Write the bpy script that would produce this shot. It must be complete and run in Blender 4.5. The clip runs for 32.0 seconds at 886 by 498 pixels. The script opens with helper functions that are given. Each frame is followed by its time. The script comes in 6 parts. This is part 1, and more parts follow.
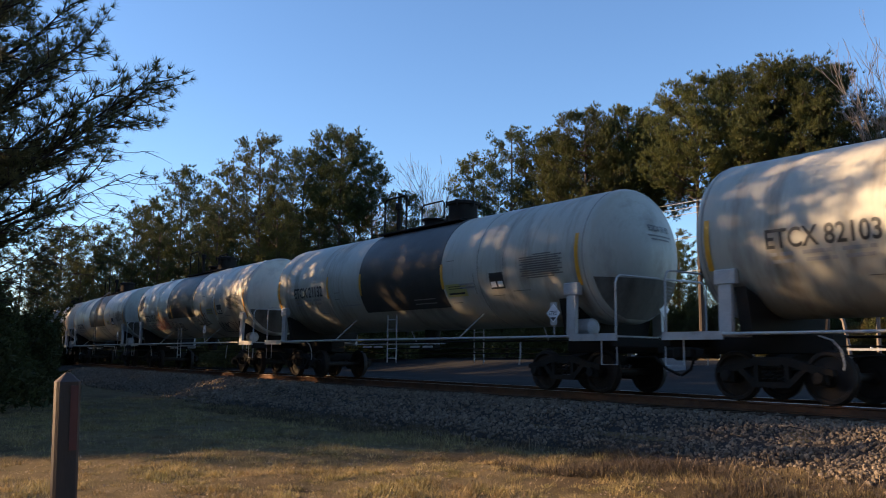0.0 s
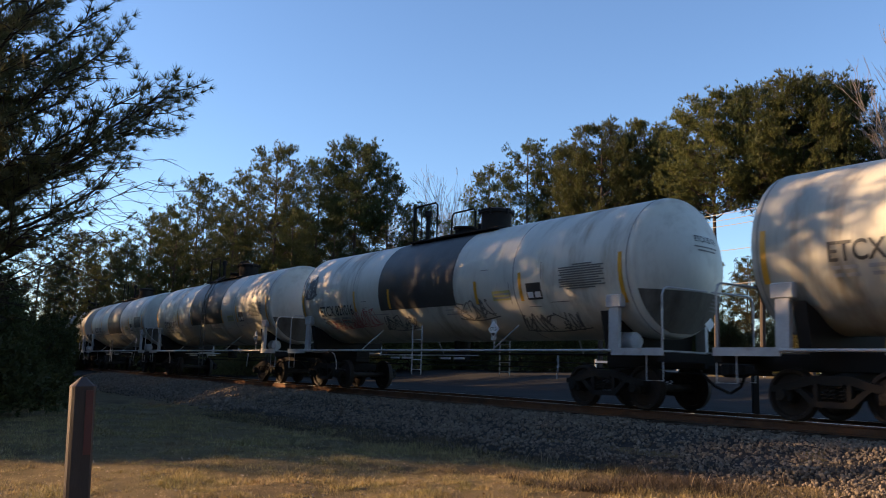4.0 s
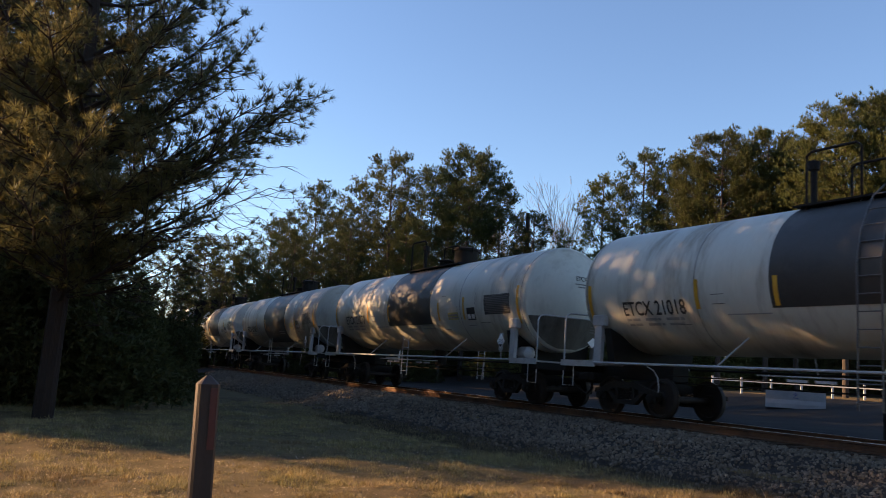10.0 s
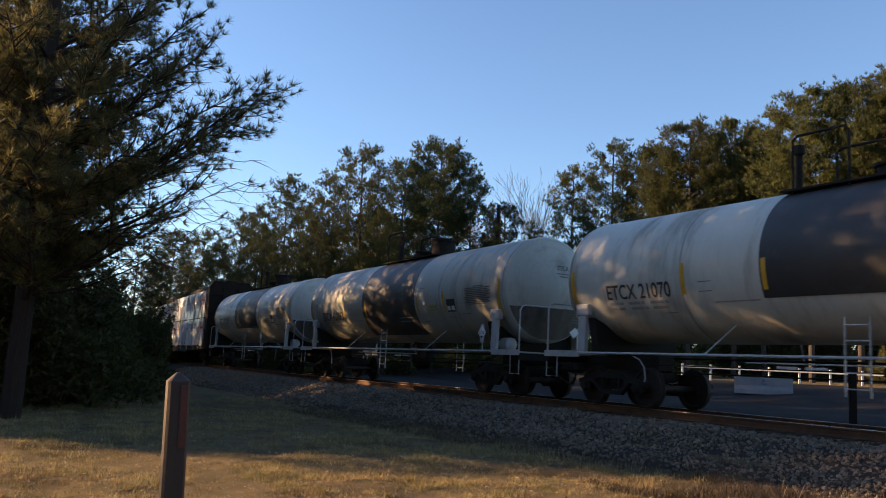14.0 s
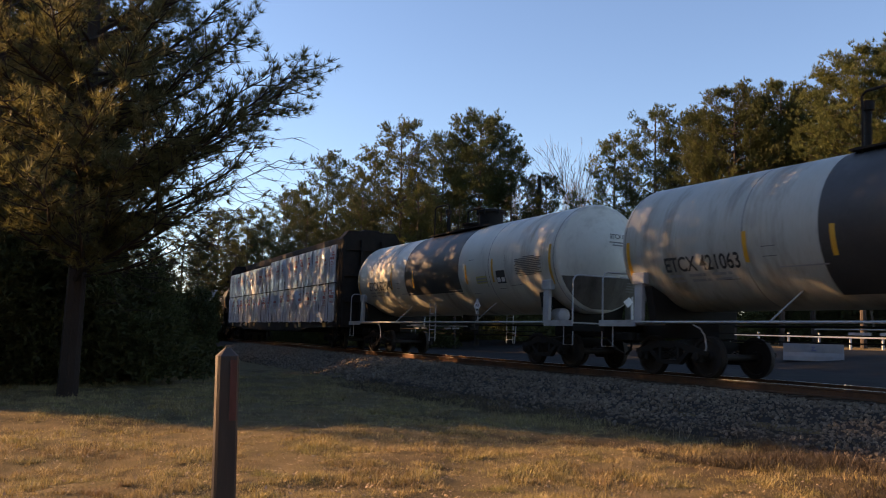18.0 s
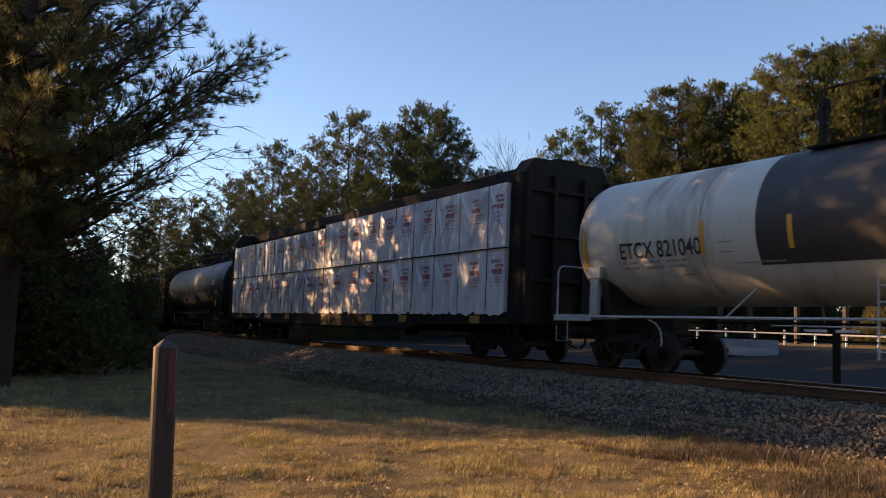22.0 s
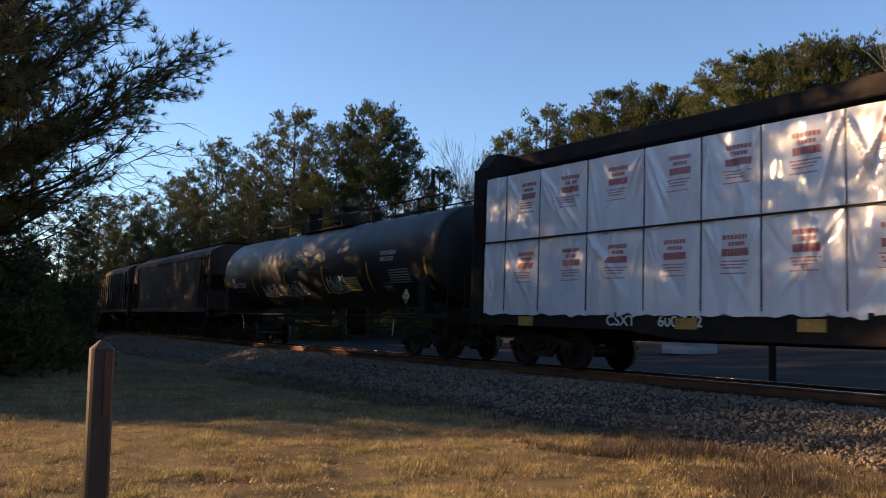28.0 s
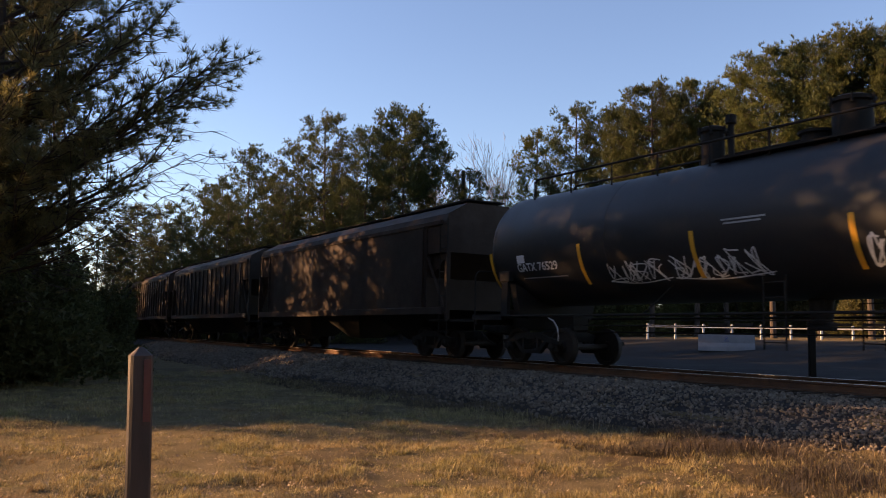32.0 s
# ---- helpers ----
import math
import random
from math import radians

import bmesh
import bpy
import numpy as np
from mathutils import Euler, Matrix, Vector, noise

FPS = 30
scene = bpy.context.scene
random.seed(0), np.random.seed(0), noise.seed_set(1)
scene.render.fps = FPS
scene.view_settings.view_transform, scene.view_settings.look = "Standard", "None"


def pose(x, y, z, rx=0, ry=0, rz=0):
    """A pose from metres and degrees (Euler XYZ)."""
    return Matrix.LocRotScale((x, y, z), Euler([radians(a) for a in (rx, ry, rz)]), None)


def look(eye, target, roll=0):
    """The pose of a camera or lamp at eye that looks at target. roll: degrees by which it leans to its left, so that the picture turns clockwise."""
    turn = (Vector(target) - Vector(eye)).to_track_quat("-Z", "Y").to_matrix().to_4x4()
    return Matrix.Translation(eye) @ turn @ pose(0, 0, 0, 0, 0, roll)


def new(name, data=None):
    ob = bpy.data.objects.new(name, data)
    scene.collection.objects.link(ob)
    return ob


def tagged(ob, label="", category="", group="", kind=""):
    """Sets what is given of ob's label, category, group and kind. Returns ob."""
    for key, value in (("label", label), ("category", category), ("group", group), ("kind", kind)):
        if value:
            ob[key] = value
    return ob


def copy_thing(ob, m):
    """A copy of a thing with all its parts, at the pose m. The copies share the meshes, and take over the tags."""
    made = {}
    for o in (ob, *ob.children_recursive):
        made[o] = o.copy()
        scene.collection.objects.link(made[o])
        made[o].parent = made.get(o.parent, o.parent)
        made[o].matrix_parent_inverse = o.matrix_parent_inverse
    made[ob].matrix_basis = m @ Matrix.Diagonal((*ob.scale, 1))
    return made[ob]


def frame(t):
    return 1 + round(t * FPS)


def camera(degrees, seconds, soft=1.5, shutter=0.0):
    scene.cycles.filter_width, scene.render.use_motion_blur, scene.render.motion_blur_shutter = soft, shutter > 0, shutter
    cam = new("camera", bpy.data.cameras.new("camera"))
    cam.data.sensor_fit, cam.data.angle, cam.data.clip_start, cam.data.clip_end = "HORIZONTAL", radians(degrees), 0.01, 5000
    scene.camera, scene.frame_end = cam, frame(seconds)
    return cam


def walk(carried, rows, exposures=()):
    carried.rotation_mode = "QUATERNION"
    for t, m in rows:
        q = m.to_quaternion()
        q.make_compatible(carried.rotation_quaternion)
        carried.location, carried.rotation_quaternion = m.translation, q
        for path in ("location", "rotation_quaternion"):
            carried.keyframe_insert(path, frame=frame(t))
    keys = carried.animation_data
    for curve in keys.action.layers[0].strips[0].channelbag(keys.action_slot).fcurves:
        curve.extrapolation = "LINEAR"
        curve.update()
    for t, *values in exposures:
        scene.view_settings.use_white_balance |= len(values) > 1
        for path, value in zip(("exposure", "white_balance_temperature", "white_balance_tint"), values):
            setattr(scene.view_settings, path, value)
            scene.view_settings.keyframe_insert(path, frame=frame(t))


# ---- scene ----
cam = camera(55.50, 32.0, soft=1.0, shutter=0.3)
EYE = 0.757  # metres above the rail tops
# seconds, yaw, pitch, roll in degrees; sway of the held camera in metres, sideways and up
PATH = [
    (0.0, -0.184, 7.256, -0.610, 0.0016, -0.0011),
    (0.5, -0.198, 7.485, -0.648, 0.0034, -0.0044),
    (1.0, -0.610, 7.910, -1.050, 0.0059, -0.0061),
    (1.5, -0.674, 8.426, -0.829, 0.0072, -0.0055),
    (2.0, -0.282, 8.992, -0.603, 0.0068, -0.0052),
    (2.5, 0.249, 8.958, -0.855, 0.0029, -0.0049),
    (4.5, 1.272, 7.835, -2.335, -0.0016, -0.0027),
    (5.0, 3.671, 7.740, -2.575, 0.0013, -0.0020),
    (5.5, 4.185, 6.883, -3.084, 0.0063, -0.0032),
    (6.0, 4.078, 6.747, -3.981, 0.0042, -0.0036),
    (6.5, 4.883, 6.567, -3.965, -0.0016, -0.0034),
    (7.0, 5.995, 7.041, -3.546, -0.0048, -0.0022),
    (7.5, 6.376, 7.270, -3.221, -0.0034, -0.0008),
    (8.0, 6.276, 7.430, -3.061, -0.0026, -0.0009),
    (8.5, 6.975, 7.627, -3.107, -0.0069, -0.0005),
    (9.0, 7.647, 7.559, -3.493, -0.0122, 0.0011),
    (9.5, 8.046, 7.597, -3.597, -0.0143, 0.0013),
    (10.0, 8.042, 8.244, -3.803, -0.0138, 0.0018),
    (10.5, 7.839, 8.312, -3.490, -0.0127, 0.0041),
    (11.0, 7.393, 7.416, -2.825, -0.0116, 0.0049),
    (11.5, 6.480, 6.709, -2.869, -0.0107, 0.0043),
    (12.0, 6.366, 6.918, -2.842, -0.0116, 0.0043),
    (12.5, 6.442, 7.365, -3.009, -0.0129, 0.0051),
    (13.0, 5.794, 7.571, -2.874, -0.0116, 0.0047),
    (13.5, 5.852, 7.801, -2.873, -0.0104, 0.0037),
    (14.0, 6.214, 7.826, -2.796, -0.0113, 0.0038),
    (14.5, 6.414, 7.893, -2.380, -0.0099, 0.0039),
    (16.5, 8.233, 7.198, -1.690, -0.0066, 0.0033),
    (17.0, 8.830, 7.236, -1.872, -0.0055, 0.0024),
    (17.5, 9.131, 6.759, -2.446, -0.0074, -0.0000),
    (18.0, 9.189, 5.874, -1.778, -0.0113, -0.0033),
    (18.5, 9.400, 5.636, -1.858, -0.0123, -0.0038),
    (19.0, 9.247, 4.987, -2.156, -0.0066, -0.0032),
    (19.5, 7.816, 4.535, -1.665, 0.0013, -0.0034),
    (20.0, 6.978, 4.277, -1.496, 0.0060, -0.0028),
    (20.5, 6.634, 4.210, -1.749, 0.0064, -0.0020),
    (21.0, 6.203, 4.818, -2.105, 0.0040, -0.0006),
    (21.5, 5.671, 5.281, -2.457, 0.0007, 0.0011),
    (22.0, 5.484, 5.500, -2.282, -0.0012, 0.0011),
    (22.5, 6.202, 5.314, -1.954, -0.0010, -0.0015),
    (23.0, 6.380, 5.005, -2.105, -0.0009, -0.0036),
    (23.5, 6.305, 5.260, -1.586, -0.0008, -0.0032),
    (24.0, 6.714, 5.119, -1.270, -0.0002, -0.0031),
    (24.5, 6.414, 4.906, -1.139, 0.0010, -0.0023),
    (25.0, 6.193, 5.492, -1.533, 0.0019, 0.0016),
    (25.5, 5.456, 6.378, -1.695, 0.0035, 0.0051),
    (26.0, 3.945, 6.348, -1.441, 0.0069, 0.0039),
    (26.5, 2.785, 5.752, -1.866, 0.0090, 0.0014),
    (28.5, 1.782, 5.628, -2.048, 0.0098, 0.0010),
    (29.0, 2.415, 5.992, -1.444, 0.0092, 0.0018),
    (29.5, 3.679, 6.131, -1.309, 0.0074, 0.0012),
    (30.0, 4.066, 5.606, -1.222, 0.0080, -0.0016),
    (30.5, 3.967, 5.083, -1.054, 0.0099, -0.0023),
    (31.0, 3.872, 5.141, -1.023, 0.0104, -0.0008),
    (31.5, 3.969, 5.370, -1.028, 0.0095, 0.0004),
    (32.0, 4.109, 5.653, -1.065, 0.0083, 0.0012),
]
walk(cam, [(t, pose(dx, 0, EYE + dz, 90 + p, r, y)) for t, y, p, r, dx, dz in PATH],
     exposures=[(0.0, 1.36, 7000, 15), (2.0, 1.38, 6900, 14), (5.0, 1.42, 7700, 19), (9.0, 1.46, 8000, 20), (14.0, 1.44, 7800, 18), (18.0, 1.5, 8700, 24), (24.5, 1.42, 8200, 21), (26.0, 1.37, 7500, 17), (29.0, 1.37, 7700, 19), (31.0, 1.45, 8900, 28), (32.0, 1.46, 8900, 28)])

# ---- light ----
SUN_AZ, SUN_EL = -84.0, 15.0
world = bpy.data.worlds.new("sky")
scene.world = world
world.use_nodes = True
wn = world.node_tree
sky = wn.nodes.new("ShaderNodeTexSky")
sky.sky_type = "NISHITA"
sky.sun_disc = False
sky.sun_elevation, sky.sun_rotation = radians(SUN_EL), radians(SUN_AZ % 360)
sky.air_density, sky.dust_density, sky.ozone_density = 1.0, 0.15, 5.0
wn.nodes["Background"].inputs["Strength"].default_value = 0.11
wn.links.new(sky.outputs["Color"], wn.nodes["Background"].inputs["Color"])
sun = new("sun", bpy.data.lights.new("sun", "SUN"))
sun.data.energy, sun.data.angle, sun.data.color = 4.9, radians(0.53), (1.0, 0.71, 0.42)
sa, se = radians(SUN_AZ), radians(SUN_EL)
sun.matrix_basis = look((math.sin(sa) * math.cos(se) * 50, math.cos(sa) * math.cos(se) * 50, math.sin(se) * 50), (0, 0, 0))

# ---- materials ----
def node(nt, kind, **kw):
    n = nt.nodes.new(kind)
    for k, v in kw.items():
        n.inputs[k].default_value = v
    return n


def mat(name, base, alt=None, rough=0.6, metal=0.0, scale=6.0, fine=60.0, bump=0.15, dist=0.01, mix=0.5, dirt=None, dirt_scale=1.2, dirt_low=0.5, coat=0.0, rand=0.0, stretch=None, spec=0.5):
    """A procedural material: base and alt colours mixed by noise at two scales, dirt in patches, fine relief."""
    m = bpy.data.materials.new(name)
    m.use_nodes = True
    nt = m.node_tree
    b = nt.nodes["Principled BSDF"]
    tc = nt.nodes.new("ShaderNodeTexCoord")
    src = tc.outputs["Object"]
    if stretch:
        mp = nt.nodes.new("ShaderNodeMapping")
        mp.inputs["Scale"].default_value = stretch
        nt.links.new(src, mp.inputs["Vector"])
        src = mp.outputs["Vector"]
    n1 = node(nt, "ShaderNodeTexNoise", Scale=scale, Detail=5.0, Roughness=0.6)
    n2 = node(nt, "ShaderNodeTexNoise", Scale=fine, Detail=3.0)
    nt.links.new(src, n1.inputs["Vector"])
    nt.links.new(src, n2.inputs["Vector"])
    alt = alt or [c * 0.75 for c in base]
    ramp = nt.nodes.new("ShaderNodeValToRGB")
    ramp.color_ramp.elements[0].position, ramp.color_ramp.elements[1].position = 0.5 - mix * 0.35, 0.5 + mix * 0.35
    ramp.color_ramp.elements[0].color, ramp.color_ramp.elements[1].color = (*base, 1), (*alt, 1)
    add = nt.nodes.new("ShaderNodeMix")
    add.inputs[0].default_value = 0.35
    nt.links.new(n1.outputs["Fac"], add.inputs[2])
    nt.links.new(n2.outputs["Fac"], add.inputs[3])
    nt.links.new(add.outputs[0], ramp.inputs["Fac"])
    out = ramp.outputs["Color"]
    if dirt:
        n3 = node(nt, "ShaderNodeTexNoise", Scale=dirt_scale, Detail=7.0, Roughness=0.65)
        nt.links.new(src, n3.inputs["Vector"])
        r3 = nt.nodes.new("ShaderNodeMapRange")
        r3.inputs[1].default_value, r3.inputs[2].default_value = dirt_low, dirt_low + 0.25
        nt.links.new(n3.outputs["Fac"], r3.inputs[0])
        mx = nt.nodes.new("ShaderNodeMix")
        mx.data_type = "RGBA"
        nt.links.new(r3.outputs[0], mx.inputs[0])
        nt.links.new(out, mx.inputs[6])
        mx.inputs[7].default_value = (*dirt, 1)
        out = mx.outputs[2]
    if rand:
        oi = nt.nodes.new("ShaderNodeObjectInfo")
        ge = nt.nodes.new("ShaderNodeNewGeometry")
        sm = node(nt, "ShaderNodeMath")
        sm.operation = "ADD"
        nt.links.new(oi.outputs["Random"], sm.inputs[0])
        nt.links.new(ge.outputs["Random Per Island"], sm.inputs[1])
        mr = nt.nodes.new("ShaderNodeMapRange")
        mr.inputs[2].default_value, mr.inputs[3].default_value, mr.inputs[4].default_value = 2.0, 1 - rand, 1 + rand
        nt.links.new(sm.outputs[0], mr.inputs[0])
        hs = nt.nodes.new("ShaderNodeHueSaturation")
        nt.links.new(mr.outputs[0], hs.inputs["Value"])
        nt.links.new(out, hs.inputs["Color"])
        out = hs.outputs["Color"]
    nt.links.new(out, b.inputs["Base Color"])
    rr = nt.nodes.new("ShaderNodeMapRange")
    rr.inputs[3].default_value, rr.inputs[4].default_value = max(rough - 0.12, 0.05), min(rough + 0.12, 1)
    nt.links.new(n1.outputs["Fac"], rr.inputs[0])
    nt.links.new(rr.outputs[0], b.inputs["Roughness"])
    b.inputs["Metallic"].default_value = metal
    b.inputs["Specular IOR Level"].default_value = spec
    b.inputs["Coat Weight"].default_value = coat
    if bump:
        bp = nt.nodes.new("ShaderNodeBump")
        bp.inputs["Strength"].default_value, bp.inputs["Distance"].default_value = bump, dist
        nt.links.new(n2.outputs["Fac"], bp.inputs["Height"])
        nt.links.new(bp.outputs["Normal"], b.inputs["Normal"])
    return m


def leafy(name, base, alt, rand=0.35, translucent=0.25, scale=0.9, **more):
    """Needles and leaves: a colour that varies from tuft to tuft, with light coming through."""
    m = mat(name, base, alt, rough=0.6, scale=scale, fine=5.0, spec=0.25, bump=0, mix=0.45, rand=rand, **more)
    nt = m.node_tree
    b, o = nt.nodes["Principled BSDF"], nt.nodes["Material Output"]
    tr = nt.nodes.new("ShaderNodeBsdfTranslucent")
    nt.links.new(b.inputs["Base Color"].links[0].from_socket, tr.inputs["Color"])
    mx = nt.nodes.new("ShaderNodeMixShader")
    mx.inputs[0].default_value = translucent
    nt.links.new(b.outputs[0], mx.inputs[1])
    nt.links.new(tr.outputs[0], mx.inputs[2])
    nt.links.new(mx.outputs[0], o.inputs["Surface"])
    return m


M_GROUND = mat("dry_grass_ground", (0.21, 0.15, 0.078), (0.085, 0.07, 0.034), 0.95, scale=2.2, fine=40, bump=1.0, dist=0.04, mix=0.6, dirt=(0.06, 0.04, 0.025), dirt_scale=0.5, dirt_low=0.48, spec=0.1)
M_BLADE = leafy("dry_grass_blades", (0.42, 0.31, 0.15), (0.17, 0.16, 0.058), 0.8, 0.22, 2.2, dirt=(0.17, 0.10, 0.062), dirt_scale=0.7, dirt_low=0.47)
# dry-weed brown, darkened to stand in for shade along the ballast's foot
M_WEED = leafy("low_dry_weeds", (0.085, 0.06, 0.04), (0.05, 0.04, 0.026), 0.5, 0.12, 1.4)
M_BED = mat("ballast_bed", (0.075, 0.067, 0.06), (0.032, 0.029, 0.027), 0.95, scale=11, fine=42, bump=1.0, dist=0.05, mix=0.9, spec=0.1)
M_STONE = mat("ballast_stone", (0.225, 0.18, 0.135), (0.09, 0.072, 0.055), 0.9, scale=5, fine=60, bump=0.3, dist=0.005, rand=0.6, spec=0.2)
M_TIE = mat("creosote_tie_wood", (0.09, 0.06, 0.042), (0.05, 0.037, 0.028), 0.9, scale=4, fine=40, bump=0.5, dist=0.01, rand=0.35, spec=0.15)
M_RAIL = mat("rusty_rail_steel", (0.15, 0.07, 0.036), (0.085, 0.045, 0.027), 0.8, 0.1, scale=3, fine=50, bump=0.2, dist=0.003, dirt=(0.05, 0.03, 0.022), dirt_scale=0.9, dirt_low=0.48, spec=0.2)
M_RAILTOP = mat("polished_rail_head", (0.45, 0.43, 0.41), (0.35, 0.32, 0.3), 0.3, 0.9, scale=8, fine=50, bump=0.05, dist=0.002)
M_ROAD = mat("worn_asphalt", (0.034, 0.033, 0.032), (0.025, 0.025, 0.024), 0.95, scale=0.8, fine=40, bump=0.4, dist=0.01, dirt=(0.045, 0.042, 0.039), dirt_scale=0.3, spec=0.05)
M_WHITE_TANK = mat("white_tank_paint", (0.60, 0.58, 0.50), (0.49, 0.465, 0.39), 0.46, scale=0.9, fine=14, bump=0.04, dist=0.01, mix=0.7, dirt=(0.2, 0.155, 0.105), dirt_scale=0.9, dirt_low=0.50, stretch=(1.5, 0.5, 0.35), spec=0.4)
M_GREY_TANK = mat("weathered_grey_white_tank_paint", (0.45, 0.44, 0.38), (0.355, 0.34, 0.285), 0.5, scale=0.9, fine=14, bump=0.04, dist=0.01, mix=0.7, dirt=(0.15, 0.122, 0.09), dirt_scale=1.0, dirt_low=0.50, stretch=(1.7, 0.5, 0.33), spec=0.35)
M_SHIELD = mat("stained_shield_paint", (0.17, 0.155, 0.13), (0.10, 0.088, 0.072), 0.65, scale=1.3, fine=18, bump=0.08, dist=0.005, mix=0.8, dirt=(0.045, 0.033, 0.024), dirt_scale=0.9, dirt_low=0.44, stretch=(1, 1.3, 0.45), spec=0.25)
M_BAND = mat("dark_grey_band_paint", (0.052, 0.047, 0.043), (0.038, 0.034, 0.031), 0.5, scale=1.2, fine=16, bump=0.05, dist=0.01, dirt=(0.09, 0.082, 0.074), dirt_scale=0.9, dirt_low=0.58, spec=0.35)
M_BLACK_TANK = mat("black_tank_paint", (0.018, 0.017, 0.018), (0.026, 0.024, 0.023), 0.5, scale=0.9, fine=16, bump=0.05, dist=0.01, dirt=(0.045, 0.037, 0.03), dirt_scale=0.7, dirt_low=0.56, stretch=(1.2, 0.6, 0.5), spec=0.3)
M_GREYSTEEL = mat("pale_grey_steel", (0.46, 0.46, 0.45), (0.34, 0.33, 0.32), 0.5, 0.1, scale=3, fine=30, bump=0.1, dist=0.005, dirt=(0.2, 0.15, 0.11), dirt_scale=2.5, dirt_low=0.55)
M_UNDER = mat("grimy_black_steel", (0.018, 0.016, 0.014), (0.028, 0.023, 0.019), 0.85, 0.0, scale=4, fine=40, bump=0.3, dist=0.008, spec=0.15)
M_WHEEL = mat("brown_wheel_steel", (0.036, 0.026, 0.02), (0.022, 0.017, 0.015), 0.7, 0.2, scale=5, fine=40, bump=0.15, dist=0.004, spec=0.3)
M_YELLOW = mat("yellow_reflector", (0.72, 0.35, 0.03), (0.58, 0.27, 0.03), 0.45, scale=6, fine=40, bump=0.05, dist=0.002)
M_PLATE = mat("dull_yellow_plate", (0.42, 0.23, 0.035), (0.30, 0.17, 0.04), 0.6, scale=6, fine=40, bump=0.05, dist=0.002, dirt=(0.12, 0.08, 0.04), dirt_scale=5)
M_DARKSTEEL = mat("sooty_steel", (0.13, 0.125, 0.12), (0.07, 0.066, 0.062), 0.55, 0.1, scale=5, fine=30, bump=0.1, dist=0.004)
M_HAZARD = mat("pale_yellow_placard", (0.72, 0.62, 0.22), (0.62, 0.54, 0.2), 0.45, scale=5, fine=40, bump=0)
M_BLUE = mat("dark_blue_mark", (0.06, 0.08, 0.2), (0.04, 0.06, 0.15), 0.5, scale=6, fine=40, bump=0)
M_BLACKLET = mat("black_lettering", (0.02, 0.02, 0.022), (0.035, 0.035, 0.035), 0.5, scale=6, fine=50, bump=0)
M_WHITELET = mat("white_lettering", (0.68, 0.68, 0.66), (0.5, 0.5, 0.48), 0.5, scale=6, fine=50, bump=0)
M_GREYLET = mat("faded_grey_lettering", (0.24, 0.24, 0.24), (0.32, 0.32, 0.31), 0.6, scale=6, fine=50, bump=0)
M_REDLET = mat("red_print", (0.40, 0.085, 0.085), (0.46, 0.19, 0.18), 0.5, scale=6, fine=50, bump=0)
M_PLACARD = mat("white_placard", (0.78, 0.78, 0.76), (0.66, 0.66, 0.64), 0.45, scale=5, fine=40, bump=0)
M_SEAM = mat("dirty_weld", (0.12, 0.11, 0.10), (0.3, 0.29, 0.27), 0.6, scale=1.2, fine=30, bump=0.1, dist=0.004)
M_YELLOWPANEL = mat("yellow_panel_paint", (0.48, 0.43, 0.14), (0.4, 0.36, 0.14), 0.5, scale=4, fine=30, bump=0)
M_WRAP = mat("white_plastic_wrap", (0.72, 0.715, 0.73), (0.62, 0.615, 0.63), 0.16, scale=1.1, fine=3.2, bump=0.35, dist=0.05, mix=0.6, stretch=(1.4, 1, 0.6), spec=0.65)
M_CENTERBEAM = mat("dark_brown_beam_paint", (0.022, 0.016, 0.0125), (0.015, 0.012, 0.010), 0.8, 0.0, scale=2, fine=30, bump=0.15, dist=0.006, dirt=(0.035, 0.022, 0.016), dirt_scale=1.4, spec=0.15)
M_HOPPER = mat("faded_brown_hopper_paint", (0.046, 0.028, 0.02), (0.03, 0.02, 0.015), 0.7, 0.0, scale=1.4, fine=25, bump=0.12, dist=0.006, dirt=(0.062, 0.043, 0.033), dirt_scale=0.8, spec=0.12)
M_HOPPER_GREY = mat("grey_brown_hopper_paint", (0.047, 0.037, 0.03), (0.032, 0.026, 0.021), 0.7, 0.0, scale=1.4, fine=25, bump=0.12, dist=0.006, dirt=(0.055, 0.034, 0.025), dirt_scale=1.0, spec=0.12)
M_POST = mat("brown_post_paint", (0.075, 0.048, 0.036), (0.05, 0.033, 0.026), 0.6, scale=5, fine=60, bump=0.25, dist=0.004, stretch=(4, 4, 0.6))
M_LEAFLITTER = leafy("fallen_leaves", (0.46, 0.36, 0.24), (0.30, 0.19, 0.11), 0.5, 0.1)
M_POSTEDGE = mat("pale_worn_wood", (0.5, 0.42, 0.32), (0.36, 0.28, 0.2), 0.7, scale=8, fine=60, bump=0.2, dist=0.003)
M_REDREFL = mat("faded_red_reflector", (0.16, 0.045, 0.034), (0.11, 0.035, 0.028), 0.5, scale=8, fine=60, bump=0.05, dist=0.002)
M_STALK = leafy("pale_dry_stalks", (0.42, 0.31, 0.19), (0.26, 0.18, 0.1), 0.4, 0.2)
M_BARK = mat("pine_bark", (0.06, 0.043, 0.033), (0.035, 0.026, 0.021), 0.95, scale=5, fine=22, bump=0.9, dist=0.03, mix=0.8, stretch=(1, 1, 0.35))
M_DARKBARK = mat("dark_pine_bark", (0.05, 0.035, 0.027), (0.03, 0.022, 0.018), 0.95, scale=5, fine=22, bump=0.9, dist=0.03, mix=0.8, stretch=(1, 1, 0.35), spec=0.2)
M_FADEDINK = mat("faded_dark_spray", (0.10, 0.095, 0.09), (0.16, 0.155, 0.145), 0.6, scale=6, fine=40, bump=0)
